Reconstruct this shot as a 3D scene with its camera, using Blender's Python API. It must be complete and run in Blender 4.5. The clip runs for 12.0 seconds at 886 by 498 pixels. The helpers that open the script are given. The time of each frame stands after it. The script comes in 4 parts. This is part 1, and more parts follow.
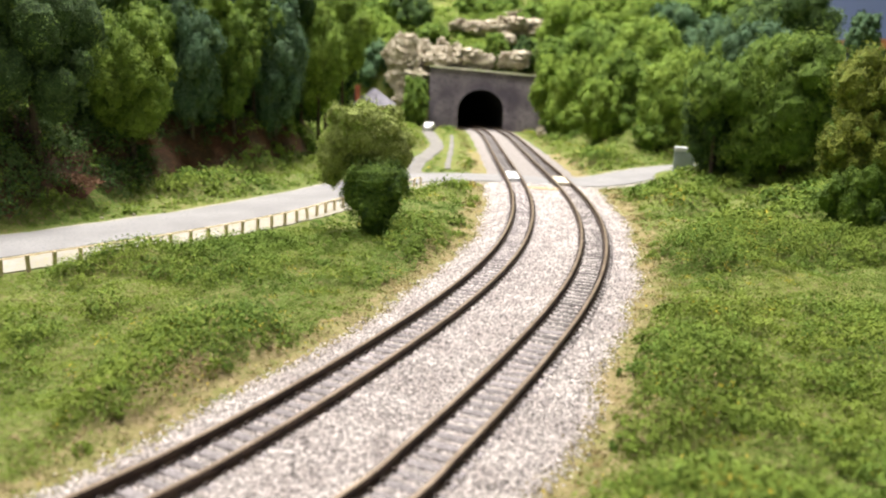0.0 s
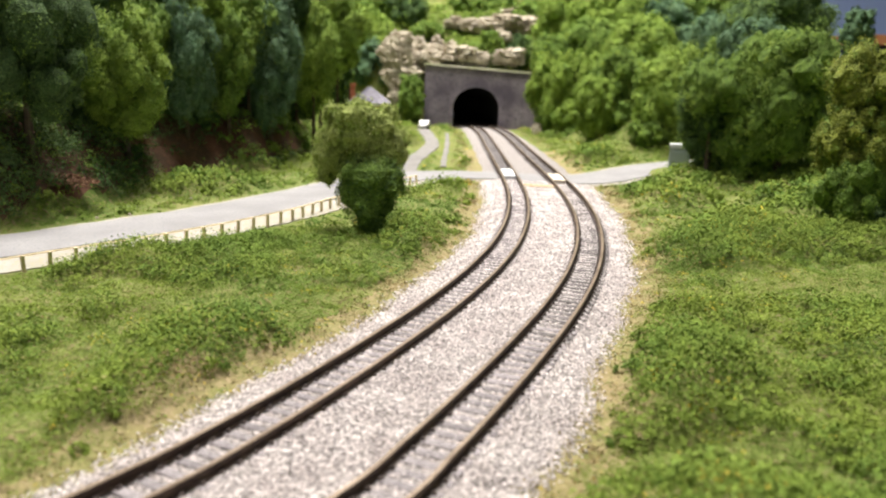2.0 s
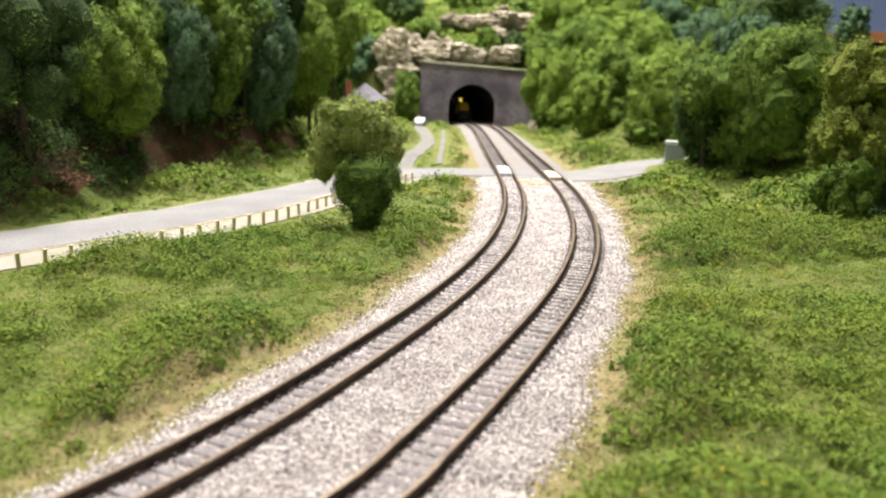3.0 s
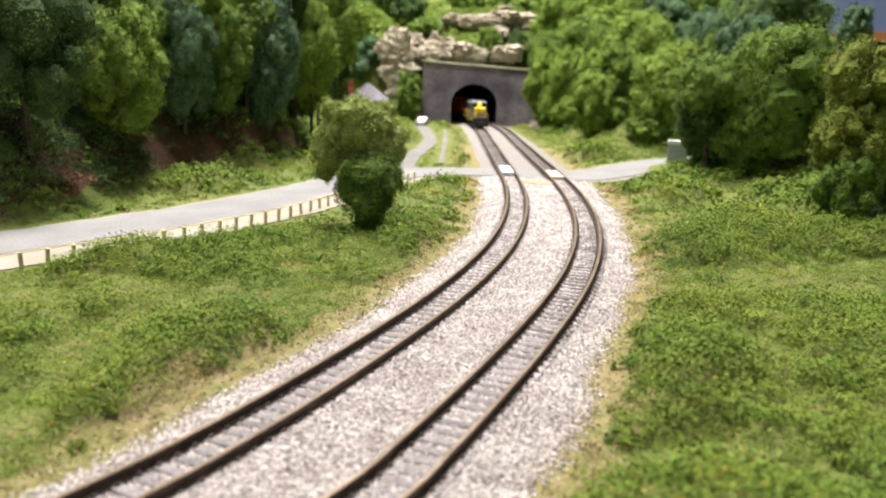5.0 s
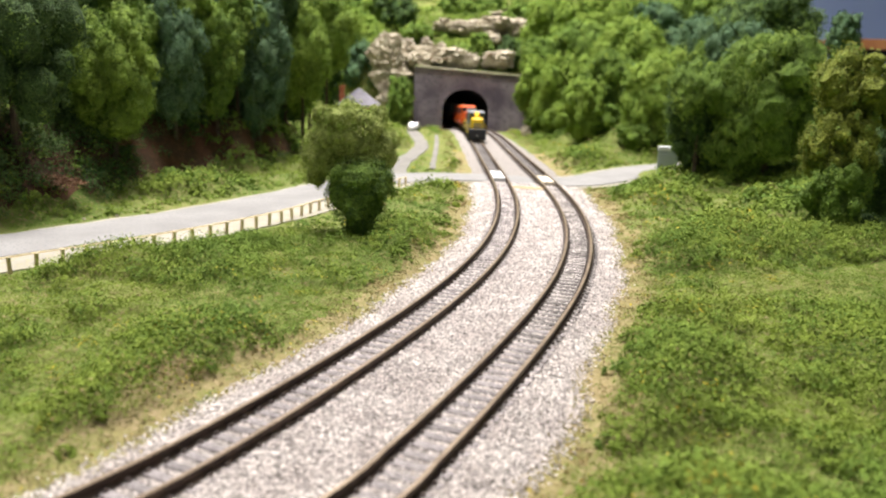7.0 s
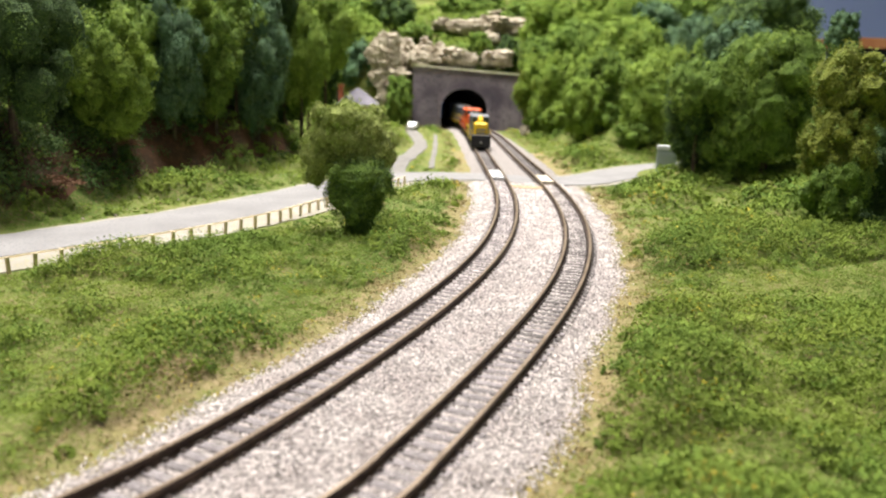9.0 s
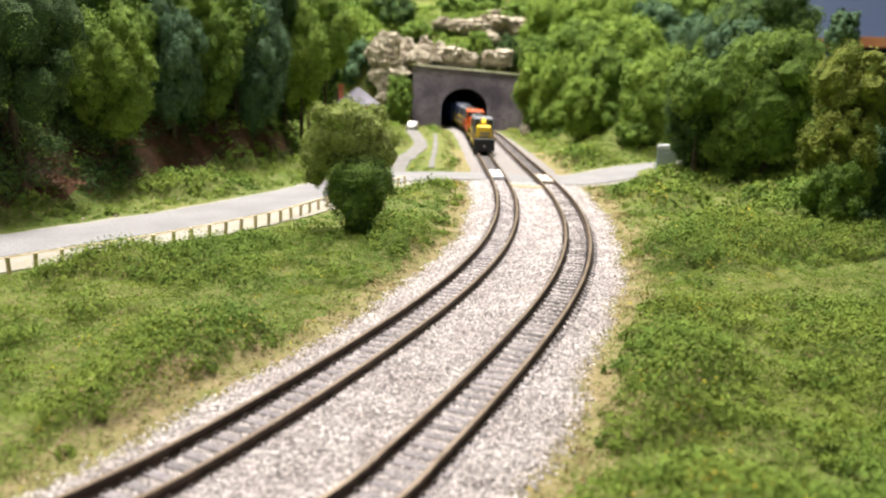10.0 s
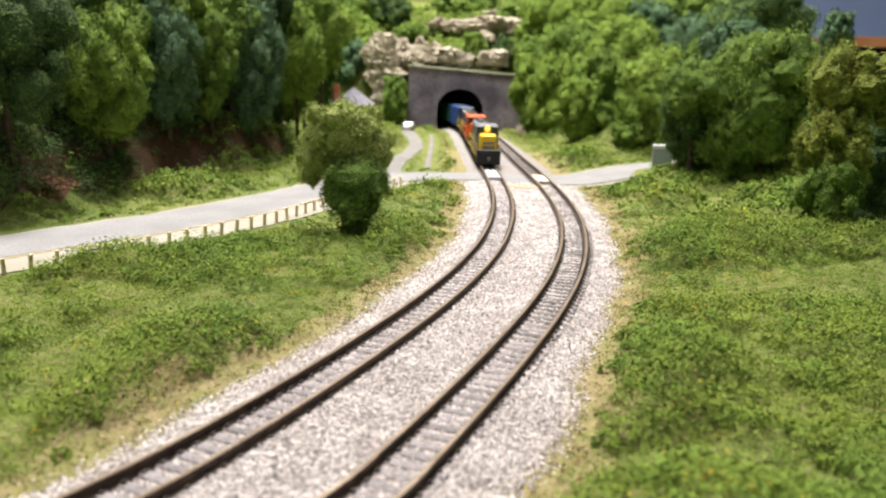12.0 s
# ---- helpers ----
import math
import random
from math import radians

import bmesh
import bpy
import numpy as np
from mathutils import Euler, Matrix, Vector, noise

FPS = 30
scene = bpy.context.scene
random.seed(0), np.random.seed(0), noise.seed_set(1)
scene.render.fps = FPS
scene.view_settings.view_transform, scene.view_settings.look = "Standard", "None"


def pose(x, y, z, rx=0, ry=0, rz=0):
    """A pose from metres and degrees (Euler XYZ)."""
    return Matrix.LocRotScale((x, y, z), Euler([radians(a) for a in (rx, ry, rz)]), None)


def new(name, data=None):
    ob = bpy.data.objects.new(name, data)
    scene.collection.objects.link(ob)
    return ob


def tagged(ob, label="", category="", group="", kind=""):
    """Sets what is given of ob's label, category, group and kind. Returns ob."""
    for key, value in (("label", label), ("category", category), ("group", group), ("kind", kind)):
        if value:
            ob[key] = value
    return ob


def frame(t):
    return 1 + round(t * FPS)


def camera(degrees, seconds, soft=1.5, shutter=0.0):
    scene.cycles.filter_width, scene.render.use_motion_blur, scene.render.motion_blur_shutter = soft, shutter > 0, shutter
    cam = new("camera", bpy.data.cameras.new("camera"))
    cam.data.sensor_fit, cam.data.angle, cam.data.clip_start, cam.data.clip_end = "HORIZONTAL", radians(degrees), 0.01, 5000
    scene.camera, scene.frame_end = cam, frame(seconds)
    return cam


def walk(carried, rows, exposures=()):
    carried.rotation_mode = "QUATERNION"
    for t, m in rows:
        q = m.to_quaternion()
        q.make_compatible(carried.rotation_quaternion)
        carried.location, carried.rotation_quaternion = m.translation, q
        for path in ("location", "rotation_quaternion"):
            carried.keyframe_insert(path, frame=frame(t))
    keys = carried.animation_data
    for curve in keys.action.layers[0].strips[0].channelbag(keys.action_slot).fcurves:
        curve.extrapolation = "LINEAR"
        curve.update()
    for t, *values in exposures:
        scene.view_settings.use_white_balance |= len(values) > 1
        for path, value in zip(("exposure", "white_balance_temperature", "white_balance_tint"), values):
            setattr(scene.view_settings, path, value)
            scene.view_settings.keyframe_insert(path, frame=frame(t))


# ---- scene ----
# A model railway in 1:160, built in millimetres and linked in metres.
U = 0.001
EYE = (0.0, 0.0, 0.06446)

cam = camera(58, 12.0, soft=2.2)
cam.data.dof.use_dof = True
cam.data.dof.focus_distance = 0.27
cam.data.dof.aperture_fstop = 25.0
PATH = [
    (0, 77.593, -1.953, 0.43), (0.5, 77.57, -1.926, 0.295), (1, 77.456, -1.874, 0.092), (1.5, 77.446, -1.691, 0.092),
    (2, 77.456, -1.685, 0.088), (2.5, 77.399, -1.718, -0.132), (3, 77.265, -1.704, -0.202), (5, 77.229, -1.694, -0.049),
    (5.5, 77.723, -1.817, -0.306), (6, 77.891, -1.895, -0.418), (6.5, 77.778, -1.895, -0.492), (7, 77.616, -1.926, -0.654),
    (9, 77.578, -1.851, -0.738), (9.5, 77.584, -1.835, -0.708), (10, 77.545, -1.785, -0.735), (10.5, 77.477, -1.757, -0.786),
    (11, 77.461, -1.704, -0.802), (11.5, 77.524, -1.641, -0.898), (12, 77.588, -1.692, -1.042),
]
walk(cam, [(t, pose(*EYE, rx, ry, rz)) for t, rx, ry, rz in PATH])

# ---- light: an unseen ceiling luminaire over the layout of the hobby room, and an added fill ----
world = bpy.data.worlds.new("room_air")
scene.world = world
world.use_nodes = True
world.node_tree.nodes["Background"].inputs[0].default_value = (0.75, 0.8, 0.9, 1)
world.node_tree.nodes["Background"].inputs[1].default_value = 0.05
scene.view_settings.exposure = 0.0


def overhead_light(x, y, z, sx, sy, watts, colour):
    data = bpy.data.lights.new("overhead_light", "AREA")
    data.shape, data.size, data.size_y, data.energy, data.color = "RECTANGLE", sx, sy, watts, colour
    lamp = new("overhead_light", data)
    lamp.matrix_world = pose(x, y, z)
    return lamp


overhead_light(-0.10, 0.92, 1.38, 0.4, 1.0, 74, (1.0, 0.95, 0.90))
# Weak fill behind the viewpoint, added to brighten front faces.
overhead_light(-0.30, -0.30, 1.38, 0.4, 0.9, 8, (1.0, 0.95, 0.90))


# ---- materials ----
def material(name, c1, c2, scale=200.0, rough=0.8, bump=0.3, metal=0.0, c3=None, fine=8.0, island=0.0, spec=0.3, depth=0.0006, per_object=0.0):
    """Two colours mixed by coarse and fine noise (per metre), relief from the fine noise; island: spread of brightness from piece to piece."""
    m = bpy.data.materials.new(name)
    m.use_nodes = True
    nt = m.node_tree
    n, link = nt.nodes, nt.links
    b = n["Principled BSDF"]
    b.inputs["Roughness"].default_value = rough
    b.inputs["Metallic"].default_value = metal
    b.inputs["Specular IOR Level"].default_value = spec
    co = n.new("ShaderNodeTexCoord")
    coarse = n.new("ShaderNodeTexNoise")
    coarse.inputs["Scale"].default_value, coarse.inputs["Detail"].default_value = scale, 5.0
    small = n.new("ShaderNodeTexNoise")
    small.inputs["Scale"].default_value, small.inputs["Detail"].default_value = scale * fine, 3.0
    link.new(co.outputs["Object"], coarse.inputs["Vector"])
    link.new(co.outputs["Object"], small.inputs["Vector"])
    ramp = n.new("ShaderNodeValToRGB")
    ramp.color_ramp.elements[0].position, ramp.color_ramp.elements[1].position = 0.36, 0.64
    ramp.color_ramp.elements[0].color, ramp.color_ramp.elements[1].color = (*c1, 1), (*c2, 1)
    link.new(coarse.outputs["Fac"], ramp.inputs["Fac"])
    colour = ramp.outputs["Color"]
    if c3:
        mix = n.new("ShaderNodeMix")
        mix.data_type = "RGBA"
        r2 = n.new("ShaderNodeValToRGB")
        r2.color_ramp.elements[0].position, r2.color_ramp.elements[1].position = 0.5, 0.68
        link.new(small.outputs["Fac"], r2.inputs["Fac"])
        link.new(r2.outputs["Color"], mix.inputs["Factor"])
        link.new(colour, mix.inputs["A"])
        mix.inputs["B"].default_value = (*c3, 1)
        colour = mix.outputs["Result"]
    for amount, source in ((island, "g"), (per_object, "o")):
        if not amount:
            continue
        if source == "g":
            value = n.new("ShaderNodeNewGeometry").outputs["Random Per Island"]
        else:
            value = n.new("ShaderNodeObjectInfo").outputs["Random"]
        ma = n.new("ShaderNodeMapRange")
        ma.inputs["To Min"].default_value, ma.inputs["To Max"].default_value = 1 - amount, 1 + amount
        link.new(value, ma.inputs["Value"])
        hs = n.new("ShaderNodeHueSaturation")
        link.new(ma.outputs["Result"], hs.inputs["Value"])
        link.new(colour, hs.inputs["Color"])
        colour = hs.outputs["Color"]
    link.new(colour, b.inputs["Base Color"])
    if bump:
        bu = n.new("ShaderNodeBump")
        bu.inputs["Strength"].default_value, bu.inputs["Distance"].default_value = bump, depth
        link.new(small.outputs["Fac"], bu.inputs["Height"])
        link.new(bu.outputs["Normal"], b.inputs["Normal"])
    return m


def glow(name, colour, strength):
    m = material(name, colour, colour, bump=0)
    b = m.node_tree.nodes["Principled BSDF"]
    b.inputs["Emission Color"].default_value, b.inputs["Emission Strength"].default_value = (*colour, 1), strength
    return m


M_SOIL = material("soil_and_turf", (0.10, 0.155, 0.025), (0.18, 0.20, 0.05), 30, 0.95, 1.0, c3=(0.22, 0.18, 0.08), fine=22, depth=0.0015)
M_REDSOIL = material("red_soil", (0.10, 0.045, 0.025), (0.06, 0.04, 0.022), 60, 0.95, 0.8, c3=(0.13, 0.065, 0.035), fine=9)
M_DIRT = material("dry_tan_earth", (0.25, 0.20, 0.095), (0.19, 0.19, 0.06), 90, 0.95, 0.9, c3=(0.32, 0.25, 0.14), fine=9)
M_GRASS = material("turf_foam", (0.132, 0.20, 0.024), (0.20, 0.265, 0.036), 16, 0.9, 0, island=0.22)
M_GRASS_DARK = material("coarse_turf_foam", (0.10, 0.175, 0.024), (0.155, 0.23, 0.032), 22, 0.9, 0, island=0.3)
M_STRAW = material("straw_scatter", (0.30, 0.22, 0.10), (0.22, 0.20, 0.08), 60, 0.95, 0, island=0.5)
M_FLOWER = material("yellow_flower_foam", (0.55, 0.42, 0.04), (0.45, 0.35, 0.05), 60, 0.9, 0, island=0.3)
# Bed darker than the grains, putting the shade between stones into its colour.
M_BALLAST_BED = material("ballast_bed", (0.20, 0.18, 0.17), (0.34, 0.31, 0.295), 700, 0.95, 0.8, c3=(0.30, 0.27, 0.26), fine=3)
M_BALLAST = material("ballast_grains", (0.51, 0.455, 0.44), (0.66, 0.605, 0.585), 90, 0.9, 0, island=0.62)
M_ROAD = material("grey_road_paint", (0.235, 0.226, 0.225), (0.29, 0.28, 0.278), 45, 0.85, 0.25, c3=(0.19, 0.19, 0.2), fine=20)
M_SHOULDER = material("sandy_verge", (0.38, 0.355, 0.32), (0.31, 0.29, 0.245), 80, 0.95, 0.6, c3=(0.36, 0.32, 0.2), fine=9)
M_PATH = material("grey_gravel_path", (0.17, 0.162, 0.155), (0.24, 0.228, 0.215), 90, 0.95, 0.5, c3=(0.20, 0.185, 0.165), fine=9)
M_CLAY = material("orange_tan_earth", (0.36, 0.235, 0.13), (0.46, 0.34, 0.21), 90, 0.95, 0.6, c3=(0.42, 0.33, 0.24), fine=8)
M_RAIL_SIDE = material("weathered_rail", (0.05, 0.034, 0.027), (0.095, 0.064, 0.046), 300, 0.6, 0.3, metal=0.3, fine=5)
M_RAIL_TOP = material("rail_head", (0.20, 0.145, 0.10), (0.31, 0.235, 0.17), 120, 0.38, 0.1, metal=0.4, fine=6, spec=0.5)
M_TIE = material("weathered_sleeper", (0.20, 0.18, 0.185), (0.33, 0.30, 0.305), 500, 0.9, 0.6, c3=(0.15, 0.13, 0.13), fine=4, per_object=0.25)
M_TIE_DARK = material("oily_dark_sleeper", (0.14, 0.127, 0.125), (0.24, 0.22, 0.215), 500, 0.9, 0.6, c3=(0.07, 0.06, 0.058), fine=4, per_object=0.25)
M_SPIKE = material("moulded_spikes", (0.05, 0.035, 0.03), (0.09, 0.07, 0.06), 600, 0.7, 0)
M_PORTAL = material("stained_grey_concrete", (0.095, 0.08, 0.104), (0.24, 0.205, 0.235), 34, 0.9, 0.5, c3=(0.10, 0.09, 0.105), fine=9)
M_COPING = material("mossy_pale_coping", (0.50, 0.47, 0.38), (0.33, 0.35, 0.20), 60, 0.95, 0.5)
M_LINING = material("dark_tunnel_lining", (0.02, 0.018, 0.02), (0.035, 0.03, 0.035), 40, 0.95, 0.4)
M_ROCK = material("pale_plaster_rock", (0.36, 0.31, 0.235), (0.57, 0.51, 0.41), 60, 0.95, 1.0, c3=(0.27, 0.22, 0.15), fine=7, depth=0.003)
M_POST = material("unpainted_wood", (0.70, 0.56, 0.34), (0.80, 0.68, 0.47), 500, 0.8, 0.3, fine=4, per_object=0.2)
M_BRUSH = material("dead_brown_brushwood", (0.16, 0.08, 0.045), (0.26, 0.15, 0.09), 200, 0.95, 0.5, island=0.4)
M_BARK = material("twig_bark", (0.07, 0.05, 0.035), (0.12, 0.09, 0.065), 300, 0.95, 0.7)
M_LEAF, M_HEART_SHADE = {}, {}
for tone, name, lo, hi in (("bright", "bright_green", (0.175, 0.27, 0.034), (0.26, 0.36, 0.055)), ("mid", "mid_green", (0.12, 0.205, 0.03), (0.19, 0.28, 0.048)),
                           ("dark", "dark_green", (0.055, 0.105, 0.03), (0.10, 0.16, 0.045)), ("blue", "blue_green", (0.085, 0.165, 0.08), (0.14, 0.225, 0.115)),
                           ("olive", "olive", (0.175, 0.215, 0.030), (0.27, 0.30, 0.045)), ("willow", "pale_willow_green", (0.29, 0.345, 0.085), (0.38, 0.43, 0.13))):
    M_LEAF[tone] = material(name + "_foliage", lo, hi, 60, 0.85, 0, island=0.2)
    # Cores darken the leaf colour, painting shade into the gaps between flakes.
    M_HEART_SHADE[tone] = material(name + "_inner_shade_foliage", tuple(c * 0.55 for c in lo), lo, 260, 0.95, 1.0, c3=hi, fine=5, depth=0.002)

M_WALL = material("blue_grey_wall_paint", (0.38, 0.48, 0.72), (0.395, 0.495, 0.735), 3, 0.9, 0.05)
M_WHITE = material("white_ceiling_paint", (0.72, 0.72, 0.70), (0.78, 0.78, 0.76), 5, 0.9, 0.1)
M_FLOOR = material("grey_carpet", (0.12, 0.12, 0.13), (0.17, 0.17, 0.18), 60, 0.95, 0.5)
M_FASCIA = material("orange_brown_timber", (0.40, 0.16, 0.06), (0.52, 0.23, 0.09), 12, 0.5, 0.1)
M_BLACK = material("black_paint", (0.012, 0.012, 0.014), (0.022, 0.022, 0.025), 300, 0.55, 0.1)
M_YELLOW = material("yellow_paint", (0.75, 0.50, 0.015), (0.68, 0.44, 0.02), 200, 0.45, 0.05)
M_BLUEGREY = material("blue_grey_paint", (0.15, 0.16, 0.185), (0.21, 0.22, 0.25), 150, 0.5, 0.05)
M_NAVY = material("dark_blue_paint", (0.02, 0.03, 0.07), (0.03, 0.045, 0.09), 150, 0.45, 0.05)
M_ORANGE = material("orange_paint", (0.72, 0.12, 0.02), (0.62, 0.10, 0.025), 150, 0.5, 0.05)
M_BOXBLUE = material("blue_wagon_paint", (0.025, 0.06, 0.22), (0.035, 0.085, 0.28), 120, 0.5, 0.1)
M_BOXGREEN = material("green_wagon_paint", (0.04, 0.24, 0.10), (0.06, 0.30, 0.14), 120, 0.5, 0.1)
M_STEEL = material("dull_steel", (0.12, 0.115, 0.11), (0.2, 0.19, 0.18), 300, 0.45, 0.1, metal=0.7)
M_GLASS = material("dark_cab_glass", (0.02, 0.025, 0.03), (0.025, 0.03, 0.035), 100, 0.1, 0, spec=0.6)
M_LAMP = glow("lit_headlight", (1.0, 0.82, 0.12), 1.2)
M_ROOF = material("grey_slate_roof", (0.17, 0.16, 0.19), (0.23, 0.215, 0.25), 150, 0.85, 0.4)
M_BRICK = material("red_brick_paint", (0.30, 0.085, 0.05), (0.38, 0.12, 0.07), 300, 0.85, 0.3)
M_CREAM = material("cream_trim", (0.6, 0.55, 0.45), (0.68, 0.63, 0.53), 200, 0.7, 0.1)
M_CABINET = material("grey_green_metal", (0.25, 0.29, 0.295), (0.31, 0.35, 0.35), 80, 0.6, 0.1)
M_CABTOP = material("pale_grey_metal", (0.50, 0.52, 0.52), (0.57, 0.59, 0.59), 80, 0.6, 0.1)
M_CARWHITE = material("white_car_paint", (0.58, 0.57, 0.57), (0.64, 0.63, 0.63), 80, 0.35, 0)
M_PLANK = material("pale_crossing_plank", (0.60, 0.61, 0.62), (0.68, 0.69, 0.70), 300, 0.8, 0.2)
M_PLANKTAN = material("tan_crossing_plank", (0.62, 0.54, 0.42), (0.72, 0.64, 0.52), 300, 0.8, 0.2)


# ---- building helpers (all in millimetres) ----
class Shape:
    """Collects vertices and faces in millimetres."""

    def __init__(self):
        self.v, self.f, self.mi = [], [], []

    def add(self, verts, faces, mi=0):
        k = len(self.v)
        self.v += [tuple(p) for p in verts]
        self.f += [tuple(i + k for i in q) for q in faces]
        self.mi += [mi] * len(faces)
        return self

    def box(self, x0, x1, y0, y1, z0, z1, mi=0, c=0.0):
        """A box; c: chamfer of its upright and upper edges."""
        if c <= 0:
            v = [(x, y, z) for z in (z0, z1) for x, y in ((x0, y0), (x1, y0), (x1, y1), (x0, y1))]
            f = [(3, 2, 1, 0), (4, 5, 6, 7), (0, 1, 5, 4), (1, 2, 6, 5), (2, 3, 7, 6), (3, 0, 4, 7)]
            return self.add(v, f, mi)
        def ring(i, z):
            return [(x0 + i + c, y0 + i, z), (x1 - i - c, y0 + i, z), (x1 - i, y0 + i + c, z), (x1 - i, y1 - i - c, z),
                    (x1 - i - c, y1 - i, z), (x0 + i + c, y1 - i, z), (x0 + i, y1 - i - c, z), (x0 + i, y0 + i + c, z)]
        return self.loft([ring(0, z0), ring(0, z1 - c), ring(c, z1)], mi)

    def loft(self, rings, mi=0, caps=True, closed=True):
        n = len(rings[0])
        v = [p for r in rings for p in r]
        f = []
        for a in range(len(rings) - 1):
            for i in range(n if closed else n - 1):
                j = (i + 1) % n
                f.append((a * n + i, a * n + j, (a + 1) * n + j, (a + 1) * n + i))
        if caps:
            f += [tuple(range(n - 1, -1, -1)), tuple(range((len(rings) - 1) * n, len(rings) * n))]
        return self.add(v, f, mi)

    def tube(self, p, q, r0, r1=None, n=8, mi=0):
        p, q = Vector(p), Vector(q)
        r1 = r0 if r1 is None else r1
        m = (q - p).to_track_quat("Z", "Y").to_matrix()
        ring = lambda c, r: [c + m @ Vector((r * math.cos(2 * math.pi * i / n), r * math.sin(2 * math.pi * i / n), 0)) for i in range(n)]
        return self.loft([ring(p, r0), ring(q, r1)], mi)


def mesh(name, verts, faces, mats, index=None, smooth=False):
    data = bpy.data.meshes.new(name)
    data.from_pydata((np.asarray(verts, float) * U).tolist(), [], faces if isinstance(faces, list) else faces.tolist())
    for m in mats if isinstance(mats, (list, tuple)) else [mats]:
        data.materials.append(m)
    if index is not None:
        data.polygons.foreach_set("material_index", np.asarray(index, np.int32))
    if smooth:
        data.polygons.foreach_set("use_smooth", np.ones(len(data.polygons), bool))
    data.update()
    return data


def thing(name, x=0, y=0, z=0, turn=0):
    ob = new(name)
    ob.empty_display_size = 0.01
    ob.matrix_world = pose(x * U, y * U, z * U, 0, 0, turn)
    return ob


def part(name, shape, mats, parent=None, label="", m=None, smooth=False):
    ob = new(name, mesh(name, shape.v, shape.f, mats, shape.mi, smooth))
    if parent:
        ob.parent = parent
    if m is not None:
        ob.matrix_basis = m
    return tagged(ob, label)


def lattice(x, y, seed):
    h = np.sin(x * 127.1 + y * 311.7 + seed * 74.7) * 43758.5453
    return h - np.floor(h)


def noise2(x, y, seed=0):
    xi, yi = np.floor(x), np.floor(y)
    u, v = x - xi, y - yi
    u, v = u * u * (3 - 2 * u), v * v * (3 - 2 * v)
    a, b = lattice(xi, yi, seed), lattice(xi + 1, yi, seed)
    c, d = lattice(xi, yi + 1, seed), lattice(xi + 1, yi + 1, seed)
    return a * (1 - u) * (1 - v) + b * u * (1 - v) + c * (1 - u) * v + d * u * v


def fbm(x, y, size, seed=0, octaves=4):
    total, amp, norm = 0, 1.0, 0
    for k in range(octaves):
        total = total + amp * noise2(x / size * 2 ** k, y / size * 2 ** k, seed + k)
        norm += amp
        amp *= 0.5
    return total / norm


def sstep(a, b, x):
    t = np.clip((x - a) / (b - a), 0, 1)
    return t * t * (3 - 2 * t)


def spline(points, step):
    """Catmull-Rom through the points, resampled at even steps: places and unit tangents."""
    p = np.array(points, float)
    p = np.vstack([2 * p[0] - p[1], p, 2 * p[-1] - p[-2]])
    out = []
    for i in range(1, len(p) - 2):
        t = np.linspace(0, 1, 40, endpoint=False)[:, None]
        a, b, c, d = p[i - 1:i + 3]
        out.append(0.5 * (2 * b + (c - a) * t + (2 * a - 5 * b + 4 * c - d) * t ** 2 + (3 * b - a - 3 * c + d) * t ** 3))
    q = np.vstack(out + [p[-2:-1]])
    s = np.r_[0, np.cumsum(np.hypot(*np.diff(q, axis=0).T))]
    n = np.arange(0, s[-1], step)
    q = np.c_[np.interp(n, s, q[:, 0]), np.interp(n, s, q[:, 1])]
    t = np.gradient(q, axis=0)
    return q, t / np.hypot(*t.T)[:, None]


def away(x, y, line):
    """Distance to a polyline, and its side: positive to the left of its run."""
    best, side = np.full(np.shape(x), 1e9), np.zeros(np.shape(x))
    for (ax, ay), (bx, by) in zip(line[:-1], line[1:]):
        dx, dy = bx - ax, by - ay
        t = np.clip(((x - ax) * dx + (y - ay) * dy) / (dx * dx + dy * dy), 0, 1)
        d = np.hypot(x - ax - t * dx, y - ay - t * dy)
        s = np.sign(dx * (y - ay) - dy * (x - ax))
        side = np.where(d < best, s, side)
        best = np.minimum(best, d)
    return best, side


# ---- plan of the layout ----
TRACK_L = [(-105, 25), (-75, 64), (-46.2, 108), (-36.4, 125), (-24.4, 150), (-11.5, 180), (2.1, 215), (15, 255), (26.1, 300), (34.4, 350),
           (39.5, 400), (42.1, 450), (43, 520), (43, 600), (43, 700), (43, 830), (41, 900), (36, 965), (20, 1035), (-11, 1115), (-70, 1218), (-140, 1320), (-260, 1430), (-430, 1500), (-640, 1540)]
TRACK_R = [(-64, 25), (-36, 66), (-9.1, 108), (-0.8, 125), (10.1, 150), (22.3, 180), (35.2, 215), (47.5, 255), (57.8, 300), (65.4, 350),
           (69.6, 400), (71.5, 450), (71.8, 520), (71, 600), (70.3, 700), (69.5, 830), (66.5, 900), (61, 965), (46, 1035), (17, 1118), (-42, 1226), (-110, 1330)]
ROAD = [(-330, 60), (-230, 187), (-157, 272), (-107, 338), (-72, 405), (-42, 470), (-8, 508), (40, 514), (75, 503), (102, 517), (140, 566), (178, 610), (226, 640), (300, 660)]
DRIVE = [(-22, 512), (-23, 556), (-19, 616), (-13, 672), (-9, 737), (-13, 813), (-21, 905), (-24, 925)]
TRACE = [(1, 558), (2, 614), (4, 697), (5, 786), (5, 873)]
BANK = [(-260, 120), (-200, 235), (-168, 302), (-159, 328), (-148, 361), (-140, 414), (-122, 460), (-99, 512), (-88, 555), (-96, 620), (-112, 720), (-122, 850), (-112, 965), (-60, 985), (-25, 988)]
HILL = [(98, 968), (98, 860), (102, 760), (108, 690), (126, 645), (175, 655), (240, 690), (460, 700)]
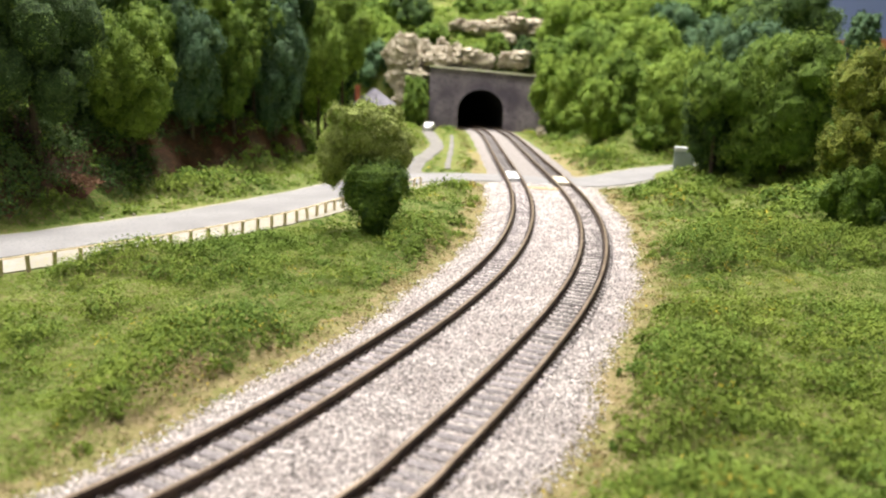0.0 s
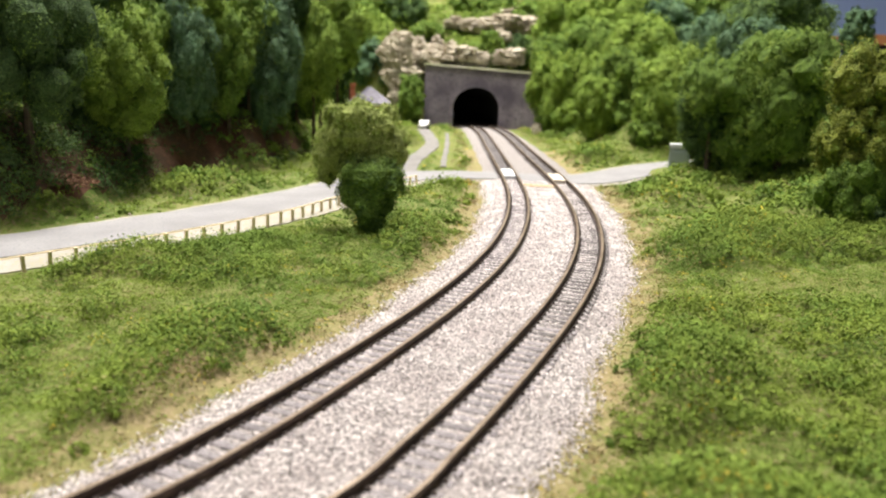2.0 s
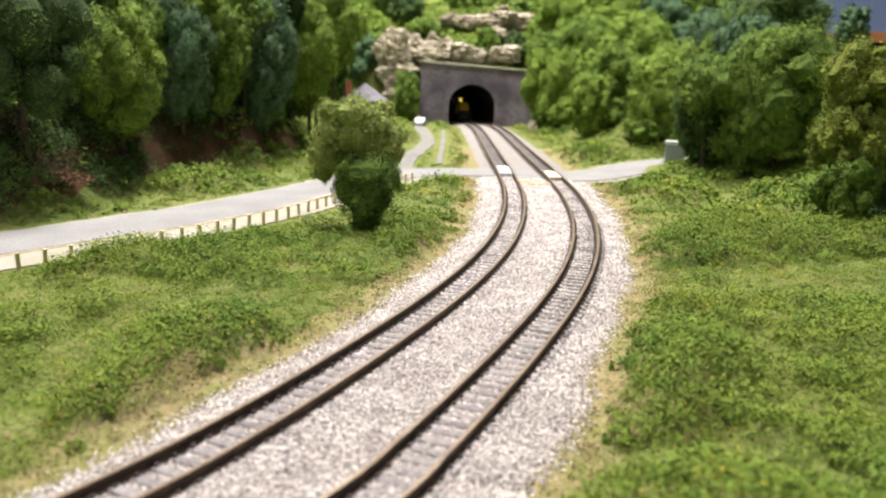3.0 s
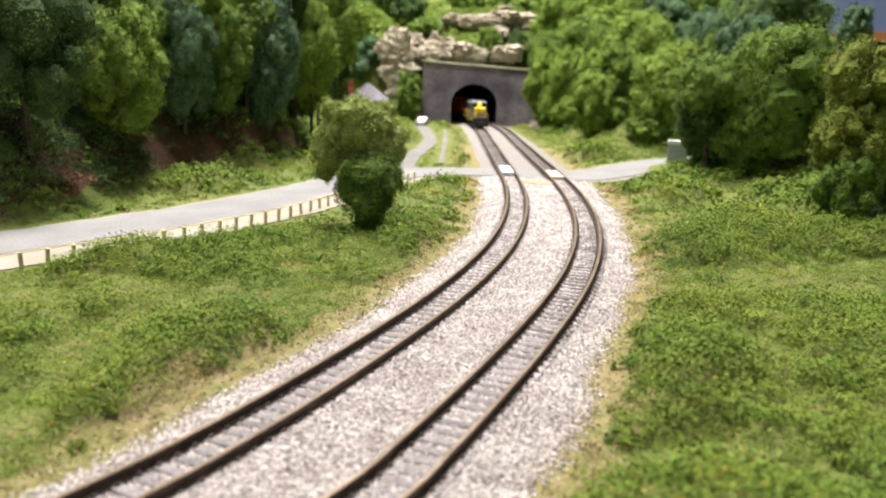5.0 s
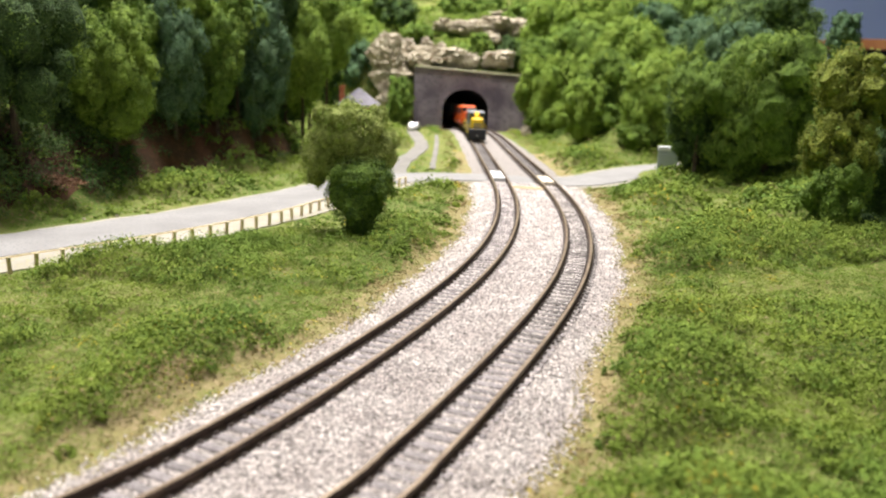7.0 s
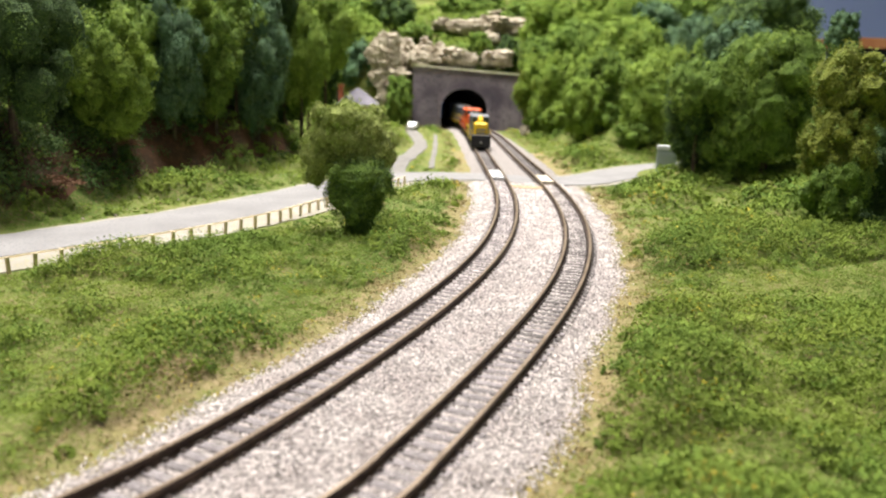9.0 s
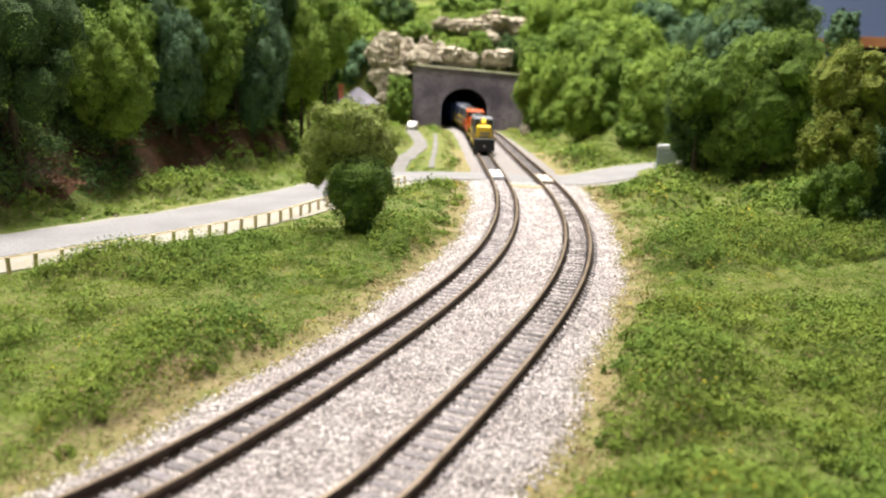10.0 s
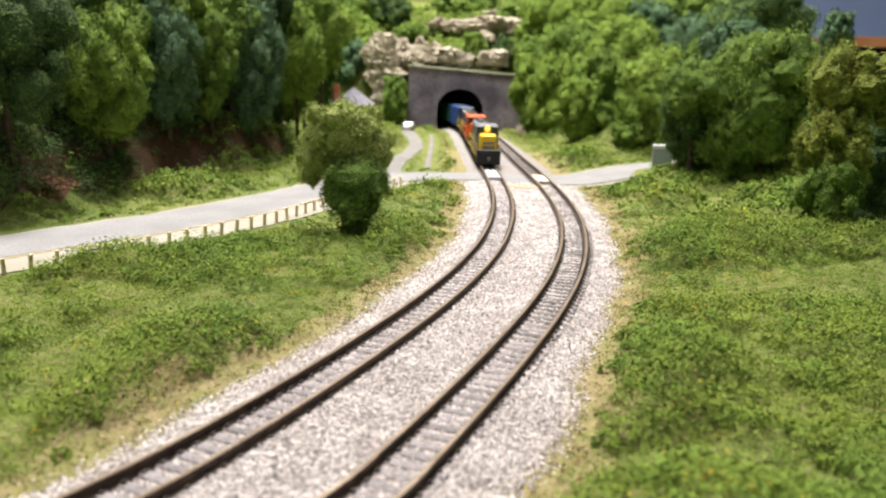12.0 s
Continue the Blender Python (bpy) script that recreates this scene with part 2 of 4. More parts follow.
BAL_Y = [-50, 60, 109, 124, 159, 188, 214, 259, 324, 407, 497, 680, 900, 1000]
BAL_L = [-168, -91, -58, -51, -37, -24, -12, 0, 17, 25.5, 28, 28, 25, 16]
BAL_RY = [-50, 60, 114, 135, 163, 194, 239, 318, 403, 451, 612, 820, 1000]
BAL_R = [-68, -16, 12.5, 22, 32, 43, 56.5, 75, 85, 87, 88, 84, 76]
TUNNEL_Y = 965.0


def ballast_edges(y):
    wob = 5 * (fbm(y, y * 0 + 3, 22, 5) - 0.5)
    wob2 = 6 * (fbm(y, y * 0 + 9, 19, 8) - 0.5)
    return np.interp(y, BAL_Y, BAL_L) + wob, np.interp(y, BAL_RY, BAL_R) + wob2


def road_gap(x, y):
    """Distance beyond the verge, which is wider on the fence side."""
    d, s = away(x, y, ROAD)
    return d - np.where(s < 0, 23 + 14 * sstep(-12, -45, x), 23)


def terrain(x, y):
    z = -1.2 + 0.0 * x
    lo, hi = ballast_edges(y)
    off = np.maximum(np.maximum(lo - x, x - hi), 0)
    road = road_gap(x, y)
    drive, _ = away(x, y, DRIVE)
    trace, _ = away(x, y, TRACE)
    free = sstep(4, 14, trace) * sstep(8, 34, np.hypot(x - 162, y - 545)) * sstep(3, 26, off) * sstep(2, 30, road) * sstep(8, 16, drive)
    mound = fbm(x, y, 42, 11, 3)
    z = z + free * (7.5 * sstep(0.45, 0.75, mound) + 5.6 * (fbm(x, y, 15, 3, 3) - 0.4) + 3.4 * (fbm(x, y, 7, 4, 2) - 0.4))
    # wooded bank beyond the road
    d, s = away(x, y, BANK)
    d = d * (s > 0)
    z = z + 30 * sstep(0, 34, d) + 0.55 * np.maximum(d - 30, 0) + 6 * sstep(0, 20, d) * (fbm(x, y, 18, 21) - 0.5)
    # slope across the tracks
    d, s = away(x, y, HILL)
    d = d * (s > 0) * sstep(560, 640, y)
    z = z + 12 * sstep(0, 60, d) + 0.62 * np.maximum(d - 45, 0) + 4 * sstep(0, 25, d) * (fbm(x, y, 24, 33) - 0.5)
    z = np.where(x > 150, np.minimum(z, 82 - 45 * sstep(260, 380, x)), z)
    # ground rising towards the near trees
    z = z + 0.10 * np.maximum(x - 130, 0) * sstep(640, 520, y)
    # hill over the tunnel
    back = np.maximum(y - TUNNEL_Y - 6, 0)
    over = 78 * sstep(0, 22, back) + 0.55 * np.maximum(back - 12, 0) + 16 * sstep(20, 60, back) * (fbm(x, y, 55, 41) - 0.45)
    z = np.where(back > 0, np.maximum(z, over * sstep(-240, -90, x) * sstep(330, 210, x)), z)
    return np.minimum(z, 330)


# ---- the large structure ----
def build_ground():
    xs = np.r_[np.arange(-900, -260, 16), np.arange(-260, -170, 4.0), np.arange(-170, 190, 2.6), np.arange(190, 320, 4.0), np.arange(320, 1001, 17)]
    ys = np.r_[np.arange(-260, 60, 10), np.arange(60, 340, 2.6), np.arange(340, 620, 4.0), np.arange(620, 1100, 6.0), np.arange(1100, 1601, 14)]
    X, Y = np.meshgrid(xs, ys)
    Z = terrain(X, Y)
    n = len(xs)
    i = np.arange(len(ys) - 1)[:, None] * n + np.arange(n - 1)[None]
    i = i.ravel()
    f = np.c_[i, i + 1, i + n + 1, i + n]
    cx, cy = X.ravel()[f].mean(1), Y.ravel()[f].mean(1)
    hole = (cx > -10) & (cx < 84) & (cy > TUNNEL_Y - 2) & (cy < TUNNEL_Y + 24)
    steep, side = away(cx, cy, BANK)
    red = (side > 0) & (steep > 5 + 9 * fbm(cx, cy, 14, 78, 2)) & (steep < 110) & (cy < 720)
    lo, hi = ballast_edges(cy)
    strip = np.maximum(lo - cx, cx - hi)
    dry = (strip > -6) & (strip < 5 + 16 * fbm(cx, cy, 13, 29, 3)) & (cy < 700)
    red = np.where(dry, 2, red.astype(int))
    f, red = f[~hole], red[~hole]
    data = mesh("ground", np.c_[X.ravel(), Y.ravel(), Z.ravel()], f, [M_SOIL, M_REDSOIL, M_DIRT], red, True)
    tagged(new("ground", data), "sculpted model landscape of green turf and reddish soil", "ground", kind="structure")


def ribbon(name, line, half, z, mats, label, category, wobble=0.0, step=4.0, thick=1.6, extra=0.0):
    q, t = spline(line, step)
    nrm = np.c_[-t[:, 1], t[:, 0]]
    k = np.arange(len(q))
    a = half + wobble * (fbm(k * step, k * 0.0, 16, 51) - 0.5)
    b = half + wobble * (fbm(k * step, k * 0.0 + 40, 16, 57) - 0.5)
    b = b + extra * sstep(-12, -45, q[:, 0])
    s = Shape()
    rings = []
    for i in range(len(q)):
        l, r = q[i] + nrm[i] * a[i], q[i] - nrm[i] * b[i]
        m = q[i]
        rings.append([(*l, z - thick), (*l, z), (*m, z + 0.25), (*r, z), (*r, z - thick)])
    s.loft(rings)
    return tagged(part(name, s, mats), label, category, kind="structure")


def build_ballast():
    ys = np.arange(20, 1200, 3.0)
    lo, hi = ballast_edges(ys)
    q, _ = spline(TRACK_L, 3.0)
    late = ys > 960
    shift = np.interp(ys, q[:, 1], q[:, 0])
    lo = np.where(late, np.maximum(shift - 17, -200), lo)
    hi = np.where(late, shift + 40, hi)
    s = Shape()
    rings = []
    for y, a, b in zip(ys, lo, hi):
        w = np.linspace(a, b, 9)
        rings.append([(w[0] - 2, y, -2.6)] + [(x, y, z) for x, z in zip(w, (-1.2, -0.2, 0, 0, -0.35, 0, 0, -0.2, -1.2))] + [(w[-1] + 2, y, -2.6)])
    s.loft(rings, caps=False, closed=False)
    bed = tagged(part("ballast_bed", s, M_BALLAST_BED, smooth=True), "pale grey crushed stone track bed", "ballast", kind="structure")


def build_room():
    s = Shape().box(-2600, 3000, -2600, 3200, -1180, -1100)
    tagged(part("floor", s, M_FLOOR), "grey carpeted hobby room floor", "floor", kind="structure")
    s = Shape().box(-2600, 3000, -2600, 3200, 1400, 1460)
    tagged(part("ceiling", s, M_WHITE), "plain white painted ceiling", "ceiling", kind="structure")
    for name, b in (("wall_north", (-2600, 3000, 3200, 3300)), ("wall_south", (-2600, 3000, -2700, -2600)),
                    ("wall_east", (3000, 3100, -2600, 3200)), ("wall_west", (-2700, -2600, -2600, 3200))):
        s = Shape().box(*b, -1100, 1400)
        tagged(part(name, s, M_WALL), "plain blue-grey painted room wall", "wall", kind="structure")
    table = thing("layout_table", 0, 0, -1100)
    tagged(table, "plain timber baseboard carrying the model landscape", "table")
    part("baseboard_top", Shape().box(-900, 1000, -260, 1600, 1040, 1082), M_FASCIA, table)
    for x in (-850, 950):
        for y in (-220, 1550):
            part("leg", Shape().box(x - 25, x + 25, y - 25, y + 25, 0, 1040), M_FASCIA, table)
    shelf = thing("wall_shelf", 0, 0, 0)
    tagged(shelf, "orange-brown timber shelf along the blue wall", "shelf")
    part("board", Shape().box(1168, 2600, 2340, 2560, 174, 202, c=3), M_FASCIA, shelf)
    # Black strip standing in for the shade below the board.
    part("shadow_rail", Shape().box(1175, 2590, 2380, 2560, 150, 174, c=3), M_BLACK, shelf)
    part("bracket", Shape().box(1500, 1530, 2400, 3200, 130, 150), M_BLACK, shelf)
    part("bracket", Shape().box(2300, 2330, 2400, 3200, 130, 150), M_BLACK, shelf)


build_ground()
ribbon("pavement", ROAD, 22.5, -0.75, M_SHOULDER, "sandy gravel verge under the road", "verge", wobble=6, extra=14.0)
ribbon("road", ROAD, 18.0, -0.1, M_ROAD, "plain grey two-lane model road", "road", wobble=1.5)
ribbon("driveway", DRIVE, 6.5, -0.5, M_PATH, "grey gravel driveway leading to the house", "driveway", wobble=4)
ribbon("footpath", TRACE, 2.0, -0.6, M_PATH, "narrow worn footpath in the grass", "path", wobble=2)
build_ballast()
ribbon("trim", [(48, 470), (55, 467), (64, 466), (70, 465)], 5.0, 0.6, M_CLAY, "orange-tan earth strip beside the level crossing", "earth strip", wobble=3, step=3.0)
build_room()


# ---- tunnel ----
def arch(x0, x1, spring, top, n=16):
    """Outline of the opening from the left foot over the crown to the right foot."""
    cx, r = (x0 + x1) / 2, (x1 - x0) / 2
    return [(x0, -3)] + [(cx - r * math.cos(math.pi * i / n), spring + (top - spring) * math.sin(math.pi * i / n)) for i in range(n + 1)] + [(x1, -3)]


def tunnel_portal():
    ob = thing("tunnel_portal", 0, TUNNEL_Y, 0)
    tagged(ob, "dark grey stained concrete portal with a round arch", "tunnel portal")
    x0, x1, zl, zr, y0, y1 = -22.5, 104, 71.5, 64, -3.0, 3.0
    hole = arch(11.5, 66, 23, 47)
    s = Shape()
    top = lambda x: zl + (zr - zl) * (x - x0) / (x1 - x0)
    outer = [(x0, -3)] + [(x, top(x)) for x in np.linspace(x0, x1, len(hole) - 2)] + [(x1, -3)]
    n = len(hole)
    v = [(x, y0, z) for x, z in hole] + [(x, y0, z) for x, z in outer] + [(x, y1, z) for x, z in hole] + [(x, y1, z) for x, z in outer]
    f = []
    for i in range(n - 1):
        f += [(i, n + i, n + i + 1, i + 1), (2 * n + i + 1, 3 * n + i + 1, 3 * n + i, 2 * n + i),
              (i + 1, 2 * n + i + 1, 2 * n + i, i), (n + i, 3 * n + i, 3 * n + i + 1, n + i + 1)]
    f += [(0, 2 * n, 3 * n, n), (n - 1, 2 * n - 1, 4 * n - 1, 3 * n - 1)]
    part("wall", s.add(v, f), M_PORTAL, ob)
    ring = Shape()
    rim = arch(8.2, 69.3, 23, 50.3)
    ring.loft([[(x, -4.0, z) for x, z in rim], [(x, -3.0, z) for x, z in rim]], caps=False, closed=False)
    k = len(ring.v)
    vv = [(x, -4.0, z) for x, z in rim] + [(x, -4.0, z) for x, z in hole] + [(x, -3.0, z) for x, z in hole]
    ff = [(i, i + 1, n + i + 1, n + i) for i in range(n - 1)] + [(n + i, n + i + 1, 2 * n + i + 1, 2 * n + i) for i in range(n - 1)]
    part("arch_ring", ring.add(vv, ff), M_PORTAL, ob)
    for x in (4.5, 71.0):
        part("pilaster", Shape().box(x - 2.2, x + 2.2, -4.3, -3.0, -3, 44, c=0.5), M_PORTAL, ob)
    c = Shape()
    prof = lambda x: [(x, -5.2, top(x) - 0.2), (x, 4.0, top(x) - 0.2), (x, 4.0, top(x) + 2.2), (x, -5.0, top(x) + 2.0)]
    c.loft([prof(x) for x in np.linspace(x0 - 1, x1 + 1, 14)])
    part("coping", c, M_COPING, ob, "pale mossy coping along the top")
    wing = Shape()
    wing.add([(x1, -2.5, -3), (x1, -2.5, zr - 2), (x1 + 30, -22, 28), (x1 + 36, -26, -3), (x1, 3, -3), (x1, 3, zr - 2), (x1 + 32, -18, 28), (x1 + 38, -22, -3)],
             [(0, 1, 2, 3), (4, 7, 6, 5), (1, 5, 6, 2), (2, 6, 7, 3), (0, 4, 5, 1)])
    part("wing_wall", wing, M_PORTAL, ob)


def tunnel_lining():
    q, t = spline([(38.7, 969), (33, 1010), (22, 1055), (-3, 1115), (-62, 1218), (-138, 1318), (-255, 1430), (-430, 1505), (-660, 1545)], 12)
    s = Shape()
    hole = arch(-29, 29, 23, 48)
    rings = [[(p[0] + d[1] * a, p[1] - d[0] * a, z) for a, z in hole] for p, d in zip(q, t)]
    s.loft(rings, caps=False, closed=True)
    s.add(rings[-1], [tuple(range(len(hole)))])
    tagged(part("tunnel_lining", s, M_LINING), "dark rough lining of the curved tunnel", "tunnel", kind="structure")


# ---- tracks ----
def railway_track(line, name_label, dark_from):
    ob = thing("railway_track")
    tagged(ob, name_label, "railway track", "two parallel curved tracks")
    q, t = spline(line, 4.0)
    nrm = np.c_[-t[:, 1], t[:, 0]]
    prof = [(-0.85, 0.35), (0.85, 0.35), (0.8, 0.6), (0.28, 0.8), (0.28, 1.65), (0.5, 1.8), (0.5, 2.3), (0.38, 2.42), (-0.38, 2.42), (-0.5, 2.3), (-0.5, 1.8), (-0.28, 1.65), (-0.28, 0.8), (-0.8, 0.6)]
    for sgn in (1, -1):
        s = Shape()
        rings = [[(p[0] + n[0] * (sgn * 4.75 + a), p[1] + n[1] * (sgn * 4.75 + a), z) for a, z in prof] for p, n in zip(q, nrm)]
        s.loft(rings)
        s.mi = [1 if i % len(prof) in (6, 7, 8) and i < (len(rings) - 1) * len(prof) else 0 for i in range(len(s.f))]
        part("rail", s, [M_RAIL_SIDE, M_RAIL_TOP], ob, "dark brown rail with a worn head")
    tie = Shape().box(-1.05, 1.05, -7.4, 7.4, -1.0, 0.36, c=0.18)
    data = mesh("sleeper", tie.v, tie.f, M_TIE)
    dark = mesh("sleeper", tie.v, tie.f, M_TIE_DARK)
    sp = Shape()
    for p, d in zip(q, t):
        if not 20 < p[1] < 1150:
            continue
        k = new("sleeper", dark if p[1] + random.uniform(-12, 12) > dark_from else data)
        k.parent = ob
        a = math.degrees(math.atan2(d[1], d[0])) + random.uniform(-1.2, 1.2)
        k.matrix_basis = pose(p[0] * U, p[1] * U, random.uniform(-0.12, 0.05) * U, 0, 0, a)
        if p[1] < 620:
            for side in (4.75 - 1.15, 4.75 + 1.15, -4.75 - 1.15, -4.75 + 1.15):
                c = p + np.array((-d[1], d[0])) * side
                e, g = d * 0.42, np.array((-d[1], d[0])) * 0.42
                base = [c - e - g, c + e - g, c + e + g, c - e + g]
                sp.add([(*b, 0.3) for b in base] + [(*(c + (b - c) * 0.7), 0.85) for b in base],
                       [(4, 5, 6, 7), (0, 1, 5, 4), (1, 2, 6, 5), (2, 3, 7, 6), (3, 0, 4, 7)])
    tagged(part("rail_fastening", sp, M_SPIKE, ob), kind="stuff")
    return ob


def crossing_panel(line, y0, y1, mat, label):
    ob = thing("crossing_panel")
    tagged(ob, label, "crossing panel", "level crossing panels")
    q, t = spline(line, 1.0)
    sel = [(p, d) for p, d in zip(q, t) if y0 <= p[1] <= y1]
    for lo, hi in ((-3.7, -0.15), (0.15, 3.7)):
        s = Shape()
        s.loft([[(p[0] - d[1] * a, p[1] + d[0] * a, z) for a, z in ((lo, 0.2), (hi, 0.2), (hi, 2.2), (hi - 0.2, 2.35), (lo + 0.2, 2.35), (lo, 2.2))] for p, d in sel])
        part("plank", s, mat, ob)


# ---- plants ----
def scatter_leaves(centres, normals, size, rng, lean=0.9, squash=1.0, three=False):
    """One small bent flake at every place, facing roughly along its normal: vertices and triangles."""
    n = len(centres)
    nr = normals + rng.normal(0, lean, (n, 3))
    nr /= np.linalg.norm(nr, axis=1)[:, None] + 1e-9
    a = np.cross(nr, rng.normal(0, 1, (n, 3)))
    a /= np.linalg.norm(a, axis=1)[:, None] + 1e-9
    b = np.cross(nr, a)
    r = size * rng.uniform(0.55, 1.3, (n, 1))
    bend = nr * r * rng.uniform(-0.5, 0.5, (n, 1))
    p0 = centres - a * r * rng.uniform(0.7, 1.1, (n, 1))
    p1 = centres - b * r * rng.uniform(0.4, 0.9, (n, 1)) * squash + bend
    p2 = centres + a * r * rng.uniform(0.7, 1.1, (n, 1))
    p3 = centres + b * r * rng.uniform(0.4, 0.9, (n, 1)) * squash + bend
    if three:
        v = np.stack([p0, p1 - b * r * 0.3, p2 + b * r * 0.5], 1).reshape(-1, 3)
        return v, np.arange(3 * n).reshape(-1, 3)
    v = np.stack([p0, p1, p2, p3], 1).reshape(-1, 3)
    k = np.arange(n)[:, None] * 4
    f = np.vstack([k + [0, 1, 2], k + [0, 2, 3]])
    return v, f


def lobe_heart(c, r, rng, rows=8, cols=12):
    """A closed knobbly ball with fine relief, the foam core under the leaves of one lobe."""
    th, ph = np.meshgrid(np.linspace(0.02, math.pi - 0.02, rows), np.arange(cols) * 2 * math.pi / cols, indexing="ij")
    k = rng.uniform(0.72, 1.0, th.shape)
    v = np.stack([c[0] + k * r[0] * np.sin(th) * np.cos(ph), c[1] + k * r[1] * np.sin(th) * np.sin(ph), c[2] + k * r[2] * np.cos(th)], -1).reshape(-1, 3)
    a = (np.arange(rows - 1)[:, None] * cols + np.arange(cols)[None]).ravel()
    b = (np.arange(rows - 1)[:, None] * cols + (np.arange(cols)[None] + 1) % cols).ravel()
    return v, np.vstack([np.c_[a, a + cols, b], np.c_[b, a + cols, b + cols]])


def crown_mesh(lobes, count, size, rng, mats, second=0.0, droop=0.4, lean=0.5):
    """A crown out of lobes (x, y, z, rx, ry, rz): a foam core in each, coloured dark as gap shade, under a fleece of
    flakes in clumps.
    """
    vs, fs, mi, k = [], [], [], 0
    lobes = np.array(lobes, float)
    area = lobes[:, 3] * lobes[:, 5] + lobes[:, 4] * lobes[:, 5] + lobes[:, 3] * lobes[:, 4]
    for lobe, share in zip(lobes, area / area.sum()):
        c, r = lobe[:3], lobe[3:]
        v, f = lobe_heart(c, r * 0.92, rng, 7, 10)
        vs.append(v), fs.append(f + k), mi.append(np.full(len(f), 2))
        k += len(v)
        n = int(count * share)
        clumps = rng.normal(0, 1, (max(10, n // 22), 3))
        clumps /= np.linalg.norm(clumps, axis=1)[:, None]
        lift = rng.uniform(0.86, 1.30, len(clumps))
        pick = rng.integers(0, len(clumps), n)
        d = clumps[pick] + rng.normal(0, 0.15, (n, 3))
        d /= np.linalg.norm(d, axis=1)[:, None]
        out = lift[pick] * (1 - 0.24 * np.abs(rng.normal(0, 0.5, n)))
        p = c + d * r * out[:, None]
        p[:, 2] -= droop * r[2] * np.maximum(0, np.hypot(d[:, 0], d[:, 1]) - 0.6) * rng.uniform(0, 1, n)
        v, f = scatter_leaves(p, d + np.array((0, 0, 0.25)), size, rng, lean, three=True)
        vs.append(v), fs.append(f + k)
        mi.append((rng.uniform(0, 1, len(clumps)) < second)[pick].astype(int))
        k += len(v)
    return mesh("crown", np.vstack(vs), np.vstack(fs), mats, np.concatenate(mi))


def crown_lobes(rx, rz, rng, count=30):
    """Uneven rounded lobes over an egg-shaped core, hanging lower on some sides."""
    rx, rz = rx * 1.1, rz * 1.12
    lobes = [(0, 0, 0, rx * 0.62, rx * 0.62, rz * 0.74)]
    for i in range(count):
        z = 0.95 - 1.85 * (i + rng.uniform(0.0, 1.0)) / count
        a = i * 2.4 + rng.uniform(-0.7, 0.7)
        flat = math.sqrt(max(0.02, 1 - z * z)) * (0.70 if z > -0.3 else 0.64) * rng.uniform(0.75, 1.15)
        r = rng.uniform(0.17, 0.36)
        lobes.append((rx * flat * math.cos(a), rx * flat * math.sin(a), rz * z * 0.74, rx * r, rx * r, (0.5 * rx + 0.5 * rz) * r * rng.uniform(0.8, 1.35)))
    return lobes


def tree_model(seed, lobes, foot, tone, tone2, label, leaves, size, girth, lean=0.48):
    """A tree whose origin is the middle of its crown; foot: how far below the ground is."""
    rng = np.random.default_rng(seed)
    ob = thing("tree")
    tagged(ob, label, "tree")
    s = Shape()
    s.tube((0.5, 0.3, -foot - 3), (0.2, 0.2, -foot * 0.45), girth * 1.3, girth * 0.8)
    s.tube((0.2, 0.2, -foot * 0.45), (0, 0.4, foot * 0.15), girth * 0.8, girth * 0.35)
    for i in range(6):
        a, z = i * 1.05 + rng.uniform(0, 0.5), -foot * rng.uniform(0.1, 0.5)
        s.tube((0.2, 0.2, z), (girth * 5 * math.cos(a), girth * 5 * math.sin(a), z + foot * 0.3), girth * 0.45, girth * 0.15, 6)
    part("trunk", s, M_BARK, ob)
    c = new("crown", crown_mesh(lobes, leaves, size, rng, [M_LEAF[tone], M_LEAF[tone2], M_HEART_SHADE[tone]], 0.22, lean=lean))
    c.parent = ob
    return ob


